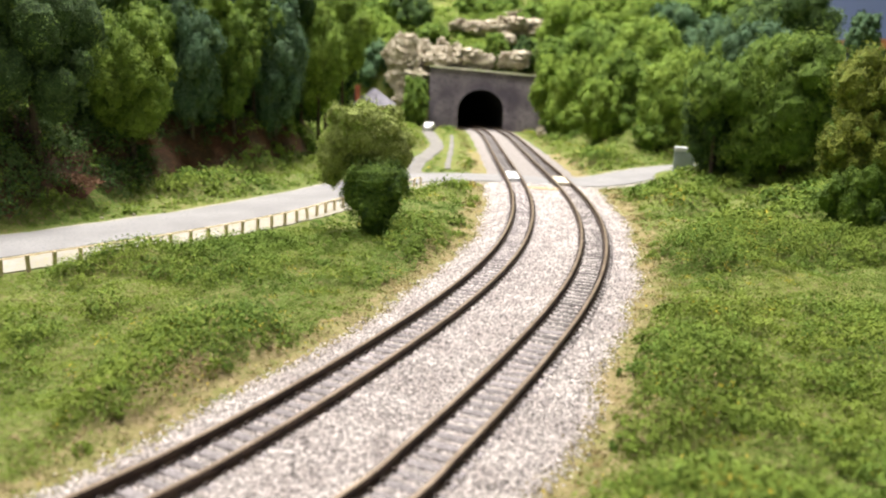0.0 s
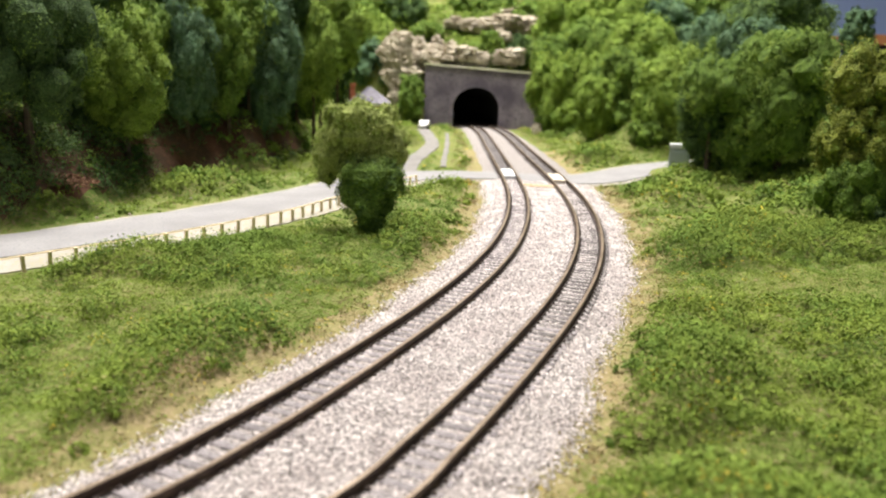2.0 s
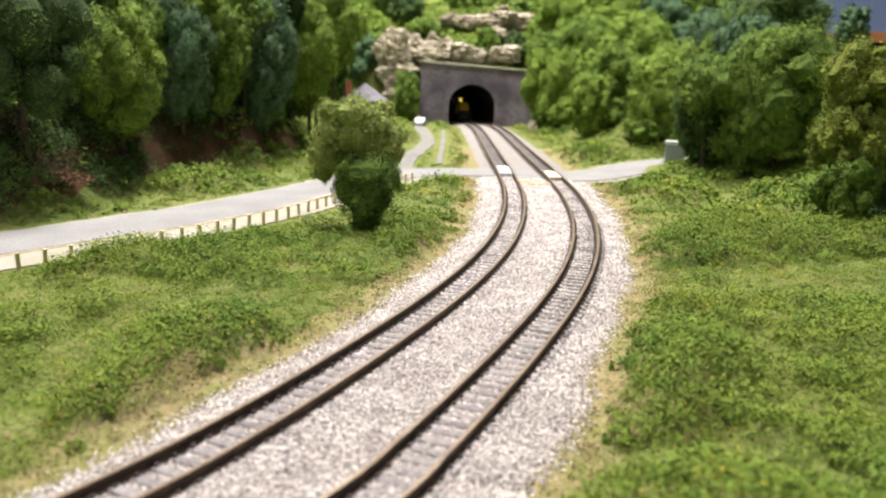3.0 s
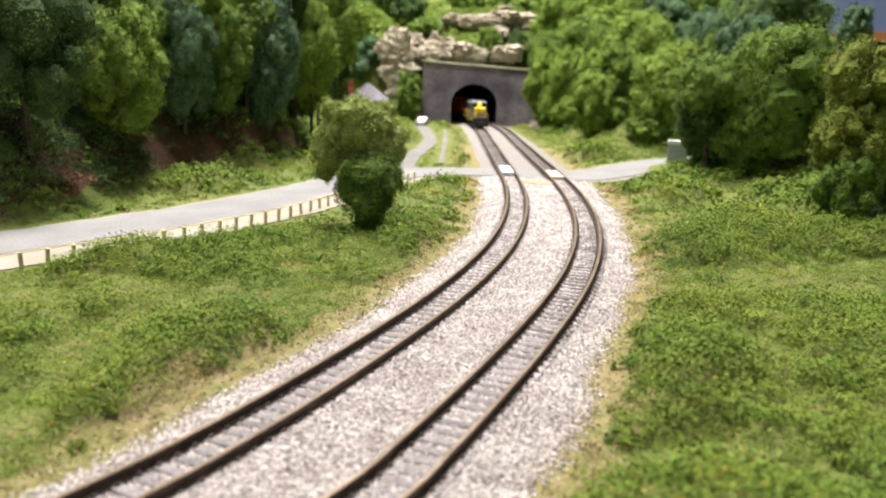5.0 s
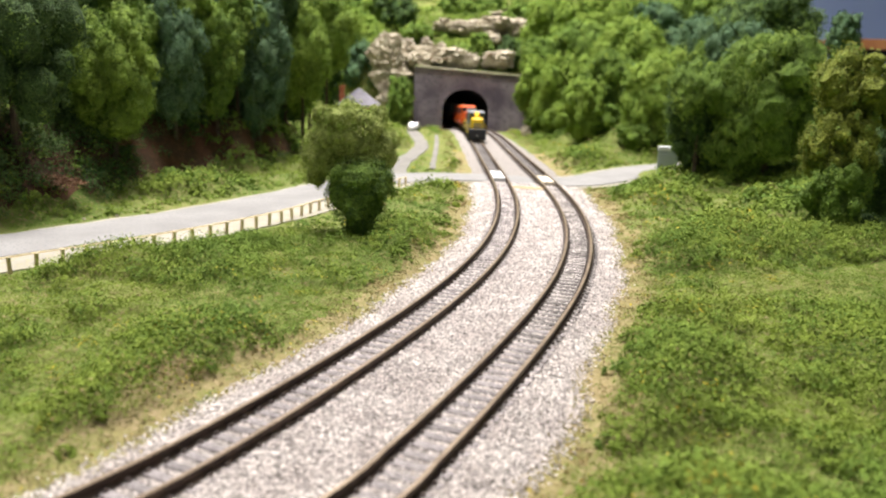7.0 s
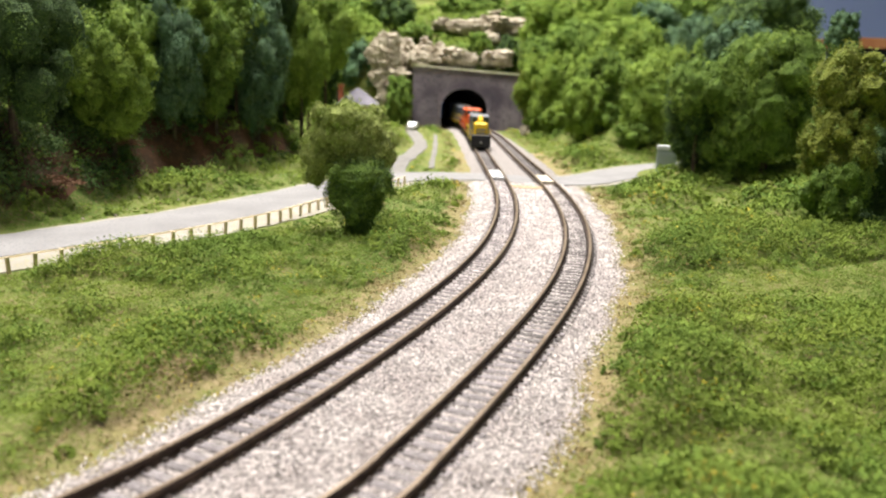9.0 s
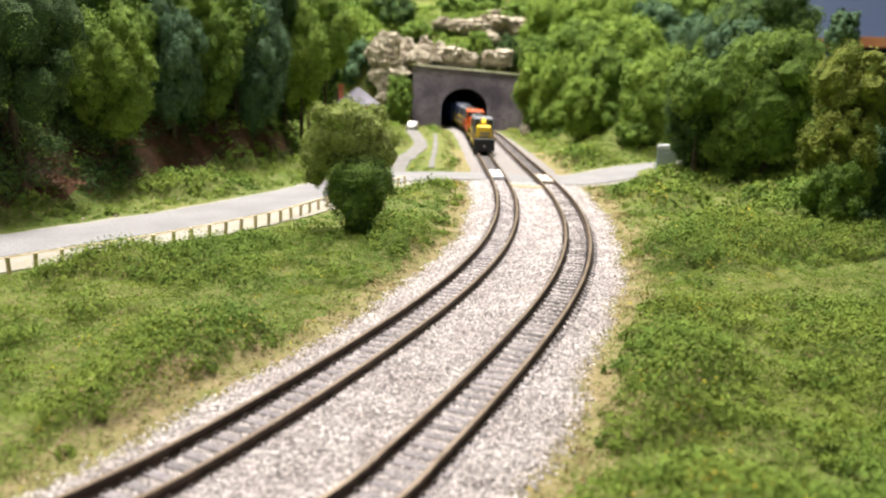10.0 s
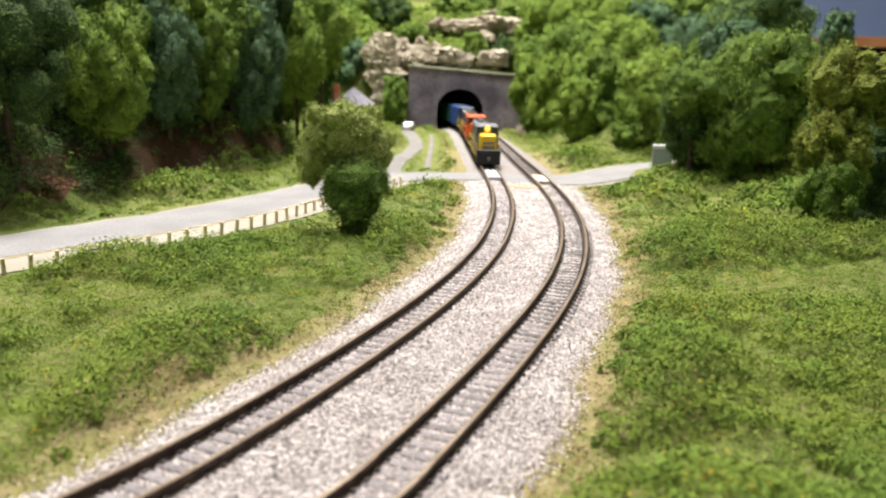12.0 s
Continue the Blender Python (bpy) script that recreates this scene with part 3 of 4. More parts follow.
def plant_trees():
    labels = {"bright": "bright yellow-green foam tree with drooping clumps", "mid": "mid-green bushy model tree",
              "dark": "dark green dense model tree", "blue": "blue-green bushy model tree", "olive": "olive green model tree with pale tips"}
    second = {"bright": "mid", "mid": "bright", "dark": "mid", "blue": "dark", "olive": "mid"}
    # middle of the crown (x, y, z), half its width, half its height, tone
    rows = [
        # wooded bank beyond the road; its low dark rows carry the shade under the canopy
        (-177, 345, 71, 28, 33, "dark"),
        (-217, 365, 73, 23, 39, "dark"),
        (-159, 405, 59, 23, 32, "bright"),
        (-183, 440, 98, 26, 23, "mid"),
        (-146, 462, 65, 19, 34, "blue"),
        (-130, 490, 66, 16, 30, "mid"),
        (-113, 530, 65, 22, 41, "blue"),
        (-94, 590, 72, 21, 40, "bright"),
        (-87, 665, 93, 21, 35, "bright"),
        (-92, 1000, 68, 28, 34, "blue"),
        (-169, 500, 106, 27, 25, "dark"),
        (-149, 550, 113, 29, 27, "blue"),
        (-120, 590, 120, 31, 29, "dark"),
        (-104, 690, 128, 29, 29, "bright"),
        (-100, 760, 54, 14, 35, "dark"),
        (-189, 400, 48, 18, 17, "dark"),
        (-169, 470, 44, 20, 17, "dark"),
        (-135, 550, 42, 23, 17, "dark"),
        (-109, 610, 43, 19, 19, "dark"),
        (-201, 385, 34, 16, 14, "dark"),
        (-178, 425, 32, 14, 14, "dark"),
        (-153, 490, 32, 17, 14, "dark"),
        (-168, 455, 78, 19, 23, "mid"),
        (-124, 520, 89, 18, 26, "mid"),
        (-109, 600, 98, 23, 30, "bright"),
        (-143, 490, 93, 17, 21, "bright"),
        (-191, 420, 87, 21, 24, "dark"),
        # big near tree and its neighbours; the dark rows carry its shaded side and base
        (174, 330, 63, 21, 17, "olive"),
        (164, 320, 38, 15, 18, "olive"),
        (160, 310, 19, 12, 17, "mid"),
        (211, 355, 27, 23, 35, "dark"),
        (182, 325, 0, 14, 13, "dark"),
        # clump by the cabinet
        (198, 470, 58, 33, 37, "mid"),
        (167, 500, 44, 23, 35, "dark"),
        (162, 490, 60, 20, 17, "mid"),
        (211, 560, 84, 24, 22, "blue"),
        (239, 505, 34, 25, 36, "dark"),
        (185, 480, 29, 20, 24, "mid"),
        (319, 640, 104, 13, 17, "blue"),
        # slope across the tracks
        (199, 700, 61, 37, 41, "bright"),
        (163, 760, 55, 27, 38, "mid"),
        (140, 740, 47, 20, 30, "bright"),
        (127, 830, 55, 28, 42, "bright"),
        (110, 890, 62, 21, 35, "bright"),
        (196, 820, 101, 43, 32, "bright"),
        (165, 930, 107, 39, 36, "mid"),
        (178, 780, 73, 22, 25, "blue"),
        (257, 800, 105, 35, 34, "blue"),
        (308, 760, 135, 46, 33, "dark"),
        (302, 860, 140, 36, 30, "mid"),
        (211, 980, 146, 52, 35, "bright"),
        (266, 940, 148, 47, 37, "mid"),
        (148, 1000, 133, 42, 35, "bright"),
        (125, 960, 95, 27, 27, "mid"),
        (246, 700, 77, 25, 35, "mid"),
        (227, 860, 129, 30, 27, "blue"),
        (130, 800, 30, 20, 15, "bright"),
        (160, 745, 30, 22, 13, "mid"),
        (180, 690, 31, 22, 12, "mid"),
        (204, 680, 28, 17, 10, "bright"),
        (113, 880, 34, 16, 19, "mid"),
        (164, 850, 76, 24, 24, "bright"),
        # over and beside the tunnel
        (-50, 1060, 140, 27, 22, "dark"),
        (56, 1000, 94, 16, 20, "mid"),
        (91, 985, 101, 13, 21, "dark"),
        (28, 1110, 154, 25, 16, "mid"),
        (67, 1130, 153, 32, 14, "mid"),
        (-104, 900, 111, 22, 27, "bright"),
        (-88, 1030, 104, 29, 29, "bright"),
        (-90, 1090, 142, 39, 27, "mid"),
        (-22, 1025, 112, 20, 12, "mid"),
        (114, 1060, 138, 30, 19, "mid"),
        (-39, 948, 32, 16, 28, "mid"),
    ]
    for number, (x, y, z, rx, rz, tone) in enumerate(rows):
        rng = np.random.default_rng(200 + number)
        ground = float(terrain(np.array([float(x)]), np.array([float(y)]))[0])
        if x > 90 and y > 650:
            z -= min(max(z - ground - rz * 0.85, 0), 12)
        foot = max(z - ground, rz * 0.8)
        leaves = int(min(36000, max(5000, 26 * rx * rz * 900 / y)))
        ob = tree_model(300 + number, crown_lobes(rx, rz, rng), foot, tone, second[tone], labels[tone], leaves, min(1.15, 0.0012 * y + 0.04), max(0.9, rx * 0.06))
        ob.matrix_world = pose(x * U, y * U, z * U, 0, 0, rng.uniform(0, 360))


def lone_tree():
    lobes = [(-2, 2, 39, 15.5, 14, 12), (-11, 0, 31, 8.5, 8, 9), (9, 1, 36, 9.5, 9, 9), (-5, -2, 46, 9, 9, 6.5), (5, 0, 45, 8, 8, 6), (14, 2, 31, 5, 5, 6), (-14, 0, 24, 5, 5, 6)]
    rl = random.Random(8)
    lobes = lobes + [(c[0] + c[3] * 0.8 * math.cos(a), c[1] + c[4] * 0.8 * math.sin(a), c[2] + c[5] * 0.75 * math.sin(b), 4.2, 4.0, 4.6)
                     for c in lobes[:5] for a, b in ((rl.uniform(0, 6.3), rl.uniform(-1.2, 1.4)) for _ in range(5))]
    lobes = [(x, y, z - 34, a, b, c) for x, y, z, a, b, c in lobes]
    ob = tree_model(91, lobes, 35, "willow", "bright", "pale green willow-like model tree beside the fence", 34000, 0.36, 1.3, 0.55)
    ob.matrix_world = pose(-0.032, 0.322, 0.033)
    bush_lobes = [(1, 0, 24, 12, 11, 8), (0, -1, 14, 9.5, 9, 10), (6, 1, 22, 7, 8, 7), (-6, 0, 18, 6.5, 7, 8), (2, -2, 4, 5.5, 6, 6)]
    rb = random.Random(9)
    bush_lobes += [(c[0] + c[3] * 0.8 * math.cos(a), c[1] + c[4] * 0.8 * math.sin(a), c[2] + c[5] * 0.7 * math.sin(b), 3.4, 3.4, 3.6)
                   for c in bush_lobes[:4] for a, b in ((rb.uniform(0, 6.3), rb.uniform(-0.9, 1.3)) for _ in range(5))]
    rng = np.random.default_rng(92)
    bush = thing("bush", -28, 311, -1)
    tagged(bush, "dense dark green shrub in front of the willow-like tree", "bush")
    part("trunk", Shape().tube((0, 0, -4), (0.6, 0.3, 10), 1.5, 1.0).tube((0.6, 0.3, 10), (0.2, 0.8, 20), 1.0, 0.3), M_BARK, bush)
    c = new("crown", crown_mesh(bush_lobes, 24000, 0.36, rng, [M_LEAF["mid"], M_LEAF["dark"], M_HEART_SHADE["mid"]], 0.3, lean=0.5))
    c.parent = bush


plant_trees()
lone_tree()


# ---- fence along the road ----
def fence():
    q, t = spline([(-150, 216), (-128, 247), (-116, 262), (-92, 294), (-67, 336), (-51, 377), (-35, 415), (-21, 454), (-14, 470)], 8.5)
    ob = thing("fence")
    tagged(ob, "low unpainted wooden roadside post and rail fence", "fence")
    post = Shape().box(-0.55, 0.55, -0.55, 0.55, -2.5, 4.3, c=0.12)
    data = mesh("post", post.v, post.f, M_POST)
    rng = random.Random(3)
    for p, d in zip(q, t):
        k = new("post", data)
        k.parent = ob
        k.matrix_basis = pose(p[0] * U, p[1] * U, 0, rng.uniform(-4, 4), rng.uniform(-4, 4), math.degrees(math.atan2(d[1], d[0])))
    s = Shape()
    s.loft([[(p[0] - d[1] * a, p[1] + d[0] * a, z) for a, z in ((0.45, 3.7), (0.9, 3.9), (0.95, 4.25), (0.75, 4.2))] for p, d in zip(q, t)])
    part("rail", s, M_POST, ob)


# ---- house, car, cabinet ----
def house():
    ob = thing("house", -82, 905, -1)
    tagged(ob, "small brick house with grey pyramid roof and chimney", "house")
    part("wall", Shape().box(-15, 15, -13, 13, 0, 29), M_BRICK, ob)
    part("porch_beam", Shape().box(-17, 17, -21.5, -13, 26.2, 28.6), M_CREAM, ob)
    for x in (-16, -5.5, 5.5, 16):
        part("porch_post", Shape().box(x - 0.8, x + 0.8, -21, -19.4, 0, 26.2), M_BRICK, ob)
    roof = Shape()
    rings = []
    for k in range(9):
        a = k / 8
        w, d, z = 23 * (1 - a) + 1.0 * a, 22 * (1 - a) + 1.0 * a, 28.5 + 18 * a
        rings.append([(-w, -d - 0, z), (w, -d, z), (w, d, z), (-w, d, z)])
        if k < 8:
            rings.append([(-w, -d, z + 0.5), (w, -d, z + 0.5), (w, d, z + 0.5), (-w, d, z + 0.5)])
    part("roof", roof.loft(rings), M_ROOF, ob, "grey slate pyramid roof")
    ch = part("chimney", Shape().box(-20.0, -15.0, -14.5, -9.5, 0, 49, c=0.3), M_BRICK, ob, "red brick chimney")
    part("cap", Shape().box(-20.7, -14.3, -15.2, -8.8, 47, 49.6, c=0.3), M_BRICK, ch)
    for x in (-8, 8):
        w = part("window", Shape().box(x - 3.2, x + 3.2, -13.6, -13, 11, 21), M_CREAM, ob)
        part("pane", Shape().box(x - 2.5, x + 2.5, -13.9, -13.5, 11.7, 20.3), M_GLASS, w)
    part("door", Shape().box(-2.6, 2.6, -13.7, -13, 0, 13.5), M_CREAM, ob)


def motor_car():
    ob = thing("car", -21, 930, -0.4, -8)
    tagged(ob, "small white saloon parked at the end of the driveway", "car")
    prof = [(-14, 2), (-14, 4.6), (-13, 5.6), (-6, 6.2), (-2, 9.2), (7, 9.4), (10.5, 6.5), (13.6, 6.0), (14, 4.4), (14, 2)]
    body = Shape().loft([[(x, y * 0.97, z * 0.92) for y, z in prof] for x in (-5.2, -4.8, 4.8, 5.2)])
    part("body", body, M_CARWHITE, ob)
    part("windscreen", Shape().add([(-4.6, -5.7, 6.5), (4.6, -5.7, 6.5), (4.1, -2.5, 9.0), (-4.1, -2.5, 9.0)], [(0, 1, 2, 3)]), M_GLASS, ob)
    for x in (-5.3, 5.3):
        for y in (-8.5, 8.5):
            w = part("wheel", Shape().tube((x - 0.8, y, 1.9), (x + 0.8, y, 1.9), 1.95, n=14), M_BLACK, ob)
            part("rim", Shape().tube((x - 0.9, y, 1.9), (x + 0.9, y, 1.9), 1.1, n=10), M_STEEL, w)
    for x in (-4, 4):
        part("headlight", Shape().box(x - 1, x + 1, -13.9, -13.4, 4.2, 5.2, c=0.1), M_STEEL, ob)


def cabinet():
    ob = thing("relay_cabinet", 166, 560, -2, -14)
    tagged(ob, "grey-green lineside relay cabinet with pale shallow roof", "cabinet")
    part("body", Shape().loft([[(-a, -b, z), (a, -b, z), (a, b, z), (-a, b, z)] for a, b, z in ((7.3, 5.8, -2), (7.3, 5.8, 0.5), (6.9, 5.4, 0.6), (6.5, 5.1, 19.3))]), M_CABINET, ob)
    prof = [(-6.9, 19.3), (6.9, 19.3), (6.9, 19.9), (2.2, 21.9), (-6.9, 21.7)]
    part("roof", Shape().loft([[(x, y, z) for x, z in prof] for y in (-5.6, 5.6)]), M_CABTOP, ob, "pale grey shallow metal roof")
    d = part("door", Shape().box(-4.8, 4.8, -5.95, -5.3, 1.8, 17, c=0.15), M_CABINET, ob)
    part("handle", Shape().box(3.2, 3.7, -6.4, -5.95, 8, 10.5), M_STEEL, d)


def brush_pile(x, y, w, d, h, seed, label):
    """A heap of dead twigs and crumpled brushwood."""
    rng = random.Random(seed)
    ob = thing("brush_pile", x, y, float(terrain(np.array([float(x)]), np.array([float(y)]))[0]))
    tagged(ob, label, "brushwood", "dead brush on the bank")
    s = Shape()
    for _ in range(150):
        a, r = rng.uniform(0, 6.28), math.sqrt(rng.uniform(0, 1))
        px, py = w * r * math.cos(a), d * r * math.sin(a)
        pz = h * (1 - r * r) * rng.uniform(0.1, 1) - 0.5
        b, l = rng.uniform(0, 6.28), rng.uniform(2, 6)
        s.tube((px, py, pz), (px + l * math.cos(b), py + l * math.sin(b), pz + rng.uniform(-0.8, 1.2)), 0.35, 0.12, 5)
    tagged(part("brushwood", s, M_BRUSH, ob), kind="stuff")
    v, f = [], []
    g = np.random.default_rng(seed)
    n = 900
    r, a = np.sqrt(g.uniform(0, 1, n)), g.uniform(0, 6.28, n)
    c = np.c_[w * r * np.cos(a), d * r * np.sin(a), h * (1 - r * r) * g.uniform(0.2, 1, n)]
    v, f = scatter_leaves(c, np.tile((0, 0, 1.0), (n, 1)), 0.8, g, 0.7, three=True)
    k = new("dead_leaf_litter", mesh("dead_leaf_litter", v, f, M_BRUSH))
    k.parent = ob


def roadside_stones():
    rng = np.random.default_rng(77)
    for x, y in ((-146, 335), (-136, 318), (-141, 365), (-136, 345), (-138, 379), (-145, 310), (-155, 304), (-123, 390)):
        v, f = lobe_heart((0, 0, 0.3), (rng.uniform(0.7, 1.3), rng.uniform(0.6, 1.0), 0.8), rng, 6, 8)
        ob = new("stone", mesh("stone", v, f, M_ROCK))
        ob.matrix_world = pose(x * U, y * U, float(terrain(np.array([float(x)]), np.array([float(y)]))[0]) * U, 0, 0, rng.uniform(0, 360))
        tagged(ob, "small pale loose stone on the grass verge", "stone", "stones along the road")


tunnel_portal()
tunnel_lining()
roadside_stones()
house()
motor_car()
cabinet()
fence()
brush_pile(-168, 349, 17, 8, 4, 3, "heap of reddish brown dead brushwood by the road")
brush_pile(-165, 415, 13, 8, 6, 4, "mound of brown dead brush below the trees")
crossing_panel(TRACK_L, 494, 532, M_PLANK, "pale white planks between the rails at the crossing")
crossing_panel(TRACK_R, 480, 512, M_PLANKTAN, "tan planks between the rails at the crossing")


# ---- rocks above the portal ----
def rock(x, y, z, w, d, h, seed, turn=0):
    bm = bmesh.new()
    bmesh.ops.create_icosphere(bm, subdivisions=5, radius=1.0)
    shift = Vector((seed * 1.7, 0, 0))
    for v in bm.verts:
        p = v.co.copy()
        q = Vector((p.x * w, p.y * d, p.z * h)) / 14.0 + shift
        n1 = noise.fractal(q, 1.0, 2.0, 4)
        n2 = noise.fractal(q * 5.0, 0.9, 2.0, 3)
        beds = (q.z + 0.22 * n1) * 2.6
        layer = math.floor(beds)
        ledge = (lattice(layer, 0.0, seed) - 0.5) * 0.34 - 0.22 * (beds - layer < 0.22)
        cell = noise.voronoi(Vector((q.x * 1.6, q.y * 1.6, layer * 0.7)))[0]
        k = 1.0 + 0.55 * n1 + 0.20 * n2 + ledge - 0.25 * (cell[1] - cell[0] < 0.10)
        v.co = Vector((p.x * k * w, p.y * k * d, p.z * h * (1 + 0.55 * n1 + 0.16 * n2)))
    for v in bm.verts:
        v.co *= U
    data = bpy.data.meshes.new("rock_outcrop")
    bm.to_mesh(data)
    bm.free()
    data.materials.append(M_ROCK)
    ob = new("rock_outcrop", data)
    ob.matrix_world = pose(x * U, y * U, z * U, 0, 0, turn)
    tagged(ob, "pale layered plaster rock outcrop on the hillside", "rock", "rocks over the tunnel")


for k, (x, y, z, w, d, h) in enumerate([
        (-50, 966, 65, 21, 10, 34), (-60, 974, 80, 16, 8, 23), (-30, 976, 81, 26, 12, 16), (4, 979, 84, 34, 15, 13),
        (-10, 986, 91, 15, 8, 13), (38, 979, 81, 15, 8, 10), (76, 979, 83, 21, 10, 10), (45, 1039, 121, 33, 15, 8),
        (84, 1039, 126, 37, 17, 10), (120, 1034, 120, 29, 13, 9), (105, 1069, 140, 36, 17, 8), (13, 1044, 124, 21, 10, 8),
        (-56, 1004, 99, 18, 8, 13), (-119, 1014, 135, 8, 8, 5), (114, 885, 15, 11, 8, 15), (104, 880, 7, 7, 8, 9),
        (-54, 962, 43, 11, 8, 20), (69, 1014, 108, 13, 8, 8)]):
    rock(x, y, z, w, d, h, 20 + k, (k * 47) % 40 - 20)


# ---- train ----
def bogie(parent, y, wheels=2):
    b = part("bogie", Shape().box(-6.2, 6.2, y - 9, y + 9, 2.6, 5.6, c=0.4).box(-6.9, -6.1, y - 10, y + 10, 2.4, 4.6, c=0.2).box(6.1, 6.9, y - 10, y + 10, 2.4, 4.6, c=0.2), M_BLACK, parent)
    for k in range(wheels):
        w = y + (k - (wheels - 1) / 2) * 13
        part("wheelset", Shape().tube((-5.6, w, 3.3), (-4.2, w, 3.3), 3.25, n=14).tube((4.2, w, 3.3), (5.6, w, 3.3), 3.25, n=14).tube((-4.2, w, 3.3), (4.2, w, 3.3), 0.8, n=8), M_STEEL, b)


def locomotive(hood, cab, nose, label, lit, length):
    """A road switcher, its front at y = -61."""
    ob = thing("locomotive")
    tagged(ob, label, "locomotive", "train")
    part("frame", Shape().box(-9.6, 9.6, -50, 50, 6.0, 8.4, c=0.3), M_BLACK, ob)
    for y0, y1 in ((-53, -50), (50, 53)):
        part("pilot", Shape().box(-9.4, 9.4, y0, y1, 1.4, 11.6, c=0.6), M_BLACK, ob)
    part("coupler", Shape().box(-1, 1, -55.5, -53, 4.2, 6.2, c=0.2), M_STEEL, ob)
    part("coupler", Shape().box(-1, 1, 53, 55.5, 4.2, 6.2, c=0.2), M_STEEL, ob)
    part("fuel_tank", Shape().box(-7.6, 7.6, -14, 14, 2.2, 6.0, c=1.0), M_BLACK, ob)
    for y in (-32, 32):
        bogie(ob, y)
    h = part("long_hood", Shape().box(-6.2, 6.2, -18, 49, 8.4, 25.5, c=1.4), hood, ob)
    for k, y in enumerate((-8, 6, 20, 34)):
        part("grille", Shape().box(-6.5, -6.2, y - 4, y + 4, 16, 23).box(6.2, 6.5, y - 4, y + 4, 16, 23), M_NAVY, h)
    for y in (8, 28, 40):
        part("roof_fan", Shape().tube((0, y, 25.3), (0, y, 26.6), 4.2, n=16), M_STEEL, h)
    part("sill_stripe", Shape().box(-9.8, -9.55, -50, 50, 7.2, 8.0).box(9.55, 9.8, -50, 50, 7.2, 8.0), nose, ob)
    c = part("cab", Shape().box(-9.3, 9.3, -35, -18, 8.4, 27.5, c=1.5), cab, ob)
    for x0, x1 in ((-8.4, -3.2), (3.2, 8.4)):
        part("window", Shape().box(x0, x1, -35.4, -35, 19.8, 25.6), M_GLASS, c)
    for x in (-9.5, 9.3):
        part("window", Shape().box(x, x + 0.2, -32, -22, 19.5, 25), M_GLASS, c)
    n = part("nose", Shape().box(-6.6, 6.6, -49, -35, 11.0, 21.5, c=1.2), nose, ob, "yellow nose" if lit else "")
    part("number_board", Shape().box(-2.4, 2.4, -36.2, -35, 22, 26.8, c=0.4), nose, c)
    part("headlight", Shape().tube((0, -36.9, 24.6), (0, -36.2, 24.6), 1.7, n=14), M_LAMP if lit else M_STEEL, c)
    part("nose_stripe", Shape().box(-4.6, 4.6, -49.3, -49, 12.4, 13.6).box(-4.6, 4.6, -49.3, -49, 15, 16.4), cab, n)
    for x in (-8.9, 8.9):
        s = Shape()
        for y in (-49, -42, -10, 4, 18, 32, 48):
            s.tube((x, y, 8.4), (x, y, 15), 0.25, n=6)
        s.tube((x, -10, 15), (x, 48, 15), 0.25, n=6)
        s.tube((x, -49, 15), (x, -36, 15), 0.25, n=6)
        part("handrail", s, nose, ob)
    part("step", Shape().box(-9.2, -7.0, -51, -48, 2.4, 6).box(7.0, 9.2, -51, -48, 2.4, 6), M_BLACK, ob)
    for o in ob.children_recursive:
        o.data.transform(Matrix.Diagonal((0.88, length, 1, 1)))
    return ob


def boxcar(paint, label):
    ob = thing("boxcar")
    tagged(ob, label, "wagon", "train")
    b = part("body", Shape().box(-9.4, 9.4, -44, 44, 6.0, 29.5, c=0.6), paint, ob)
    for x0, x1 in ((-9.8, -9.4), (9.4, 9.8)):
        for y in np.arange(-40, 41, 8):
            if abs(y) > 9:
                part("rib", Shape().box(x0, x1, y - 0.5, y + 0.5, 7, 28), paint, b)
        part("door", Shape().box(x0 * 1.01, x1 * 1.01, -8.5, 8.5, 7, 27.5, c=0.1), paint, ob)
    part("roofwalk", Shape().box(-2.2, 2.2, -43, 43, 29.5, 30.1), M_STEEL, ob)
    part("underframe", Shape().box(-4, 4, -43, 43, 4.4, 6.0), M_BLACK, ob)
    for y in (-32, 32):
        bogie(ob, y)
    for y0, y1 in ((-46.5, -44), (44, 46.5)):
        part("coupler", Shape().box(-1, 1, y0, y1, 4.2, 6.2), M_STEEL, ob)
    for o in ob.children_recursive:
        o.data.transform(Matrix.Diagonal((0.9, 0.84, 0.88, 1)))
    return ob


TRAIN = [
    (locomotive(M_BLUEGREY, M_BLUEGREY, M_YELLOW, "blue-grey road switcher locomotive with yellow nose and lit headlight", True, 1.15), 61),
    (locomotive(M_ORANGE, M_ORANGE, M_ORANGE, "orange road switcher locomotive coupled second in the train", False, 1.02), 182),
    (locomotive(M_BLUEGREY, M_NAVY, M_YELLOW, "grey and yellow locomotive coupled third in the train", False, 1.02), 295),
    (boxcar(M_BOXBLUE, "blue ribbed boxcar leaving the tunnel"), 391),
    (boxcar(M_BOXGREEN, "green ribbed boxcar still inside the tunnel"), 468),
]


# ---- loose cover: turf, scatter, ballast grains ----
def keep_off(x, y):
    lo, hi = ballast_edges(y)
    road = road_gap(x, y)
    drive, _ = away(x, y, DRIVE)
    trace, _ = away(x, y, TRACE)
    edge = np.minimum(np.maximum(lo - x, x - hi), np.minimum(road, drive - 6.5))
    return np.minimum(edge, np.where(y > 540, trace - 4.5, 99)), np.maximum(lo - x, x - hi)


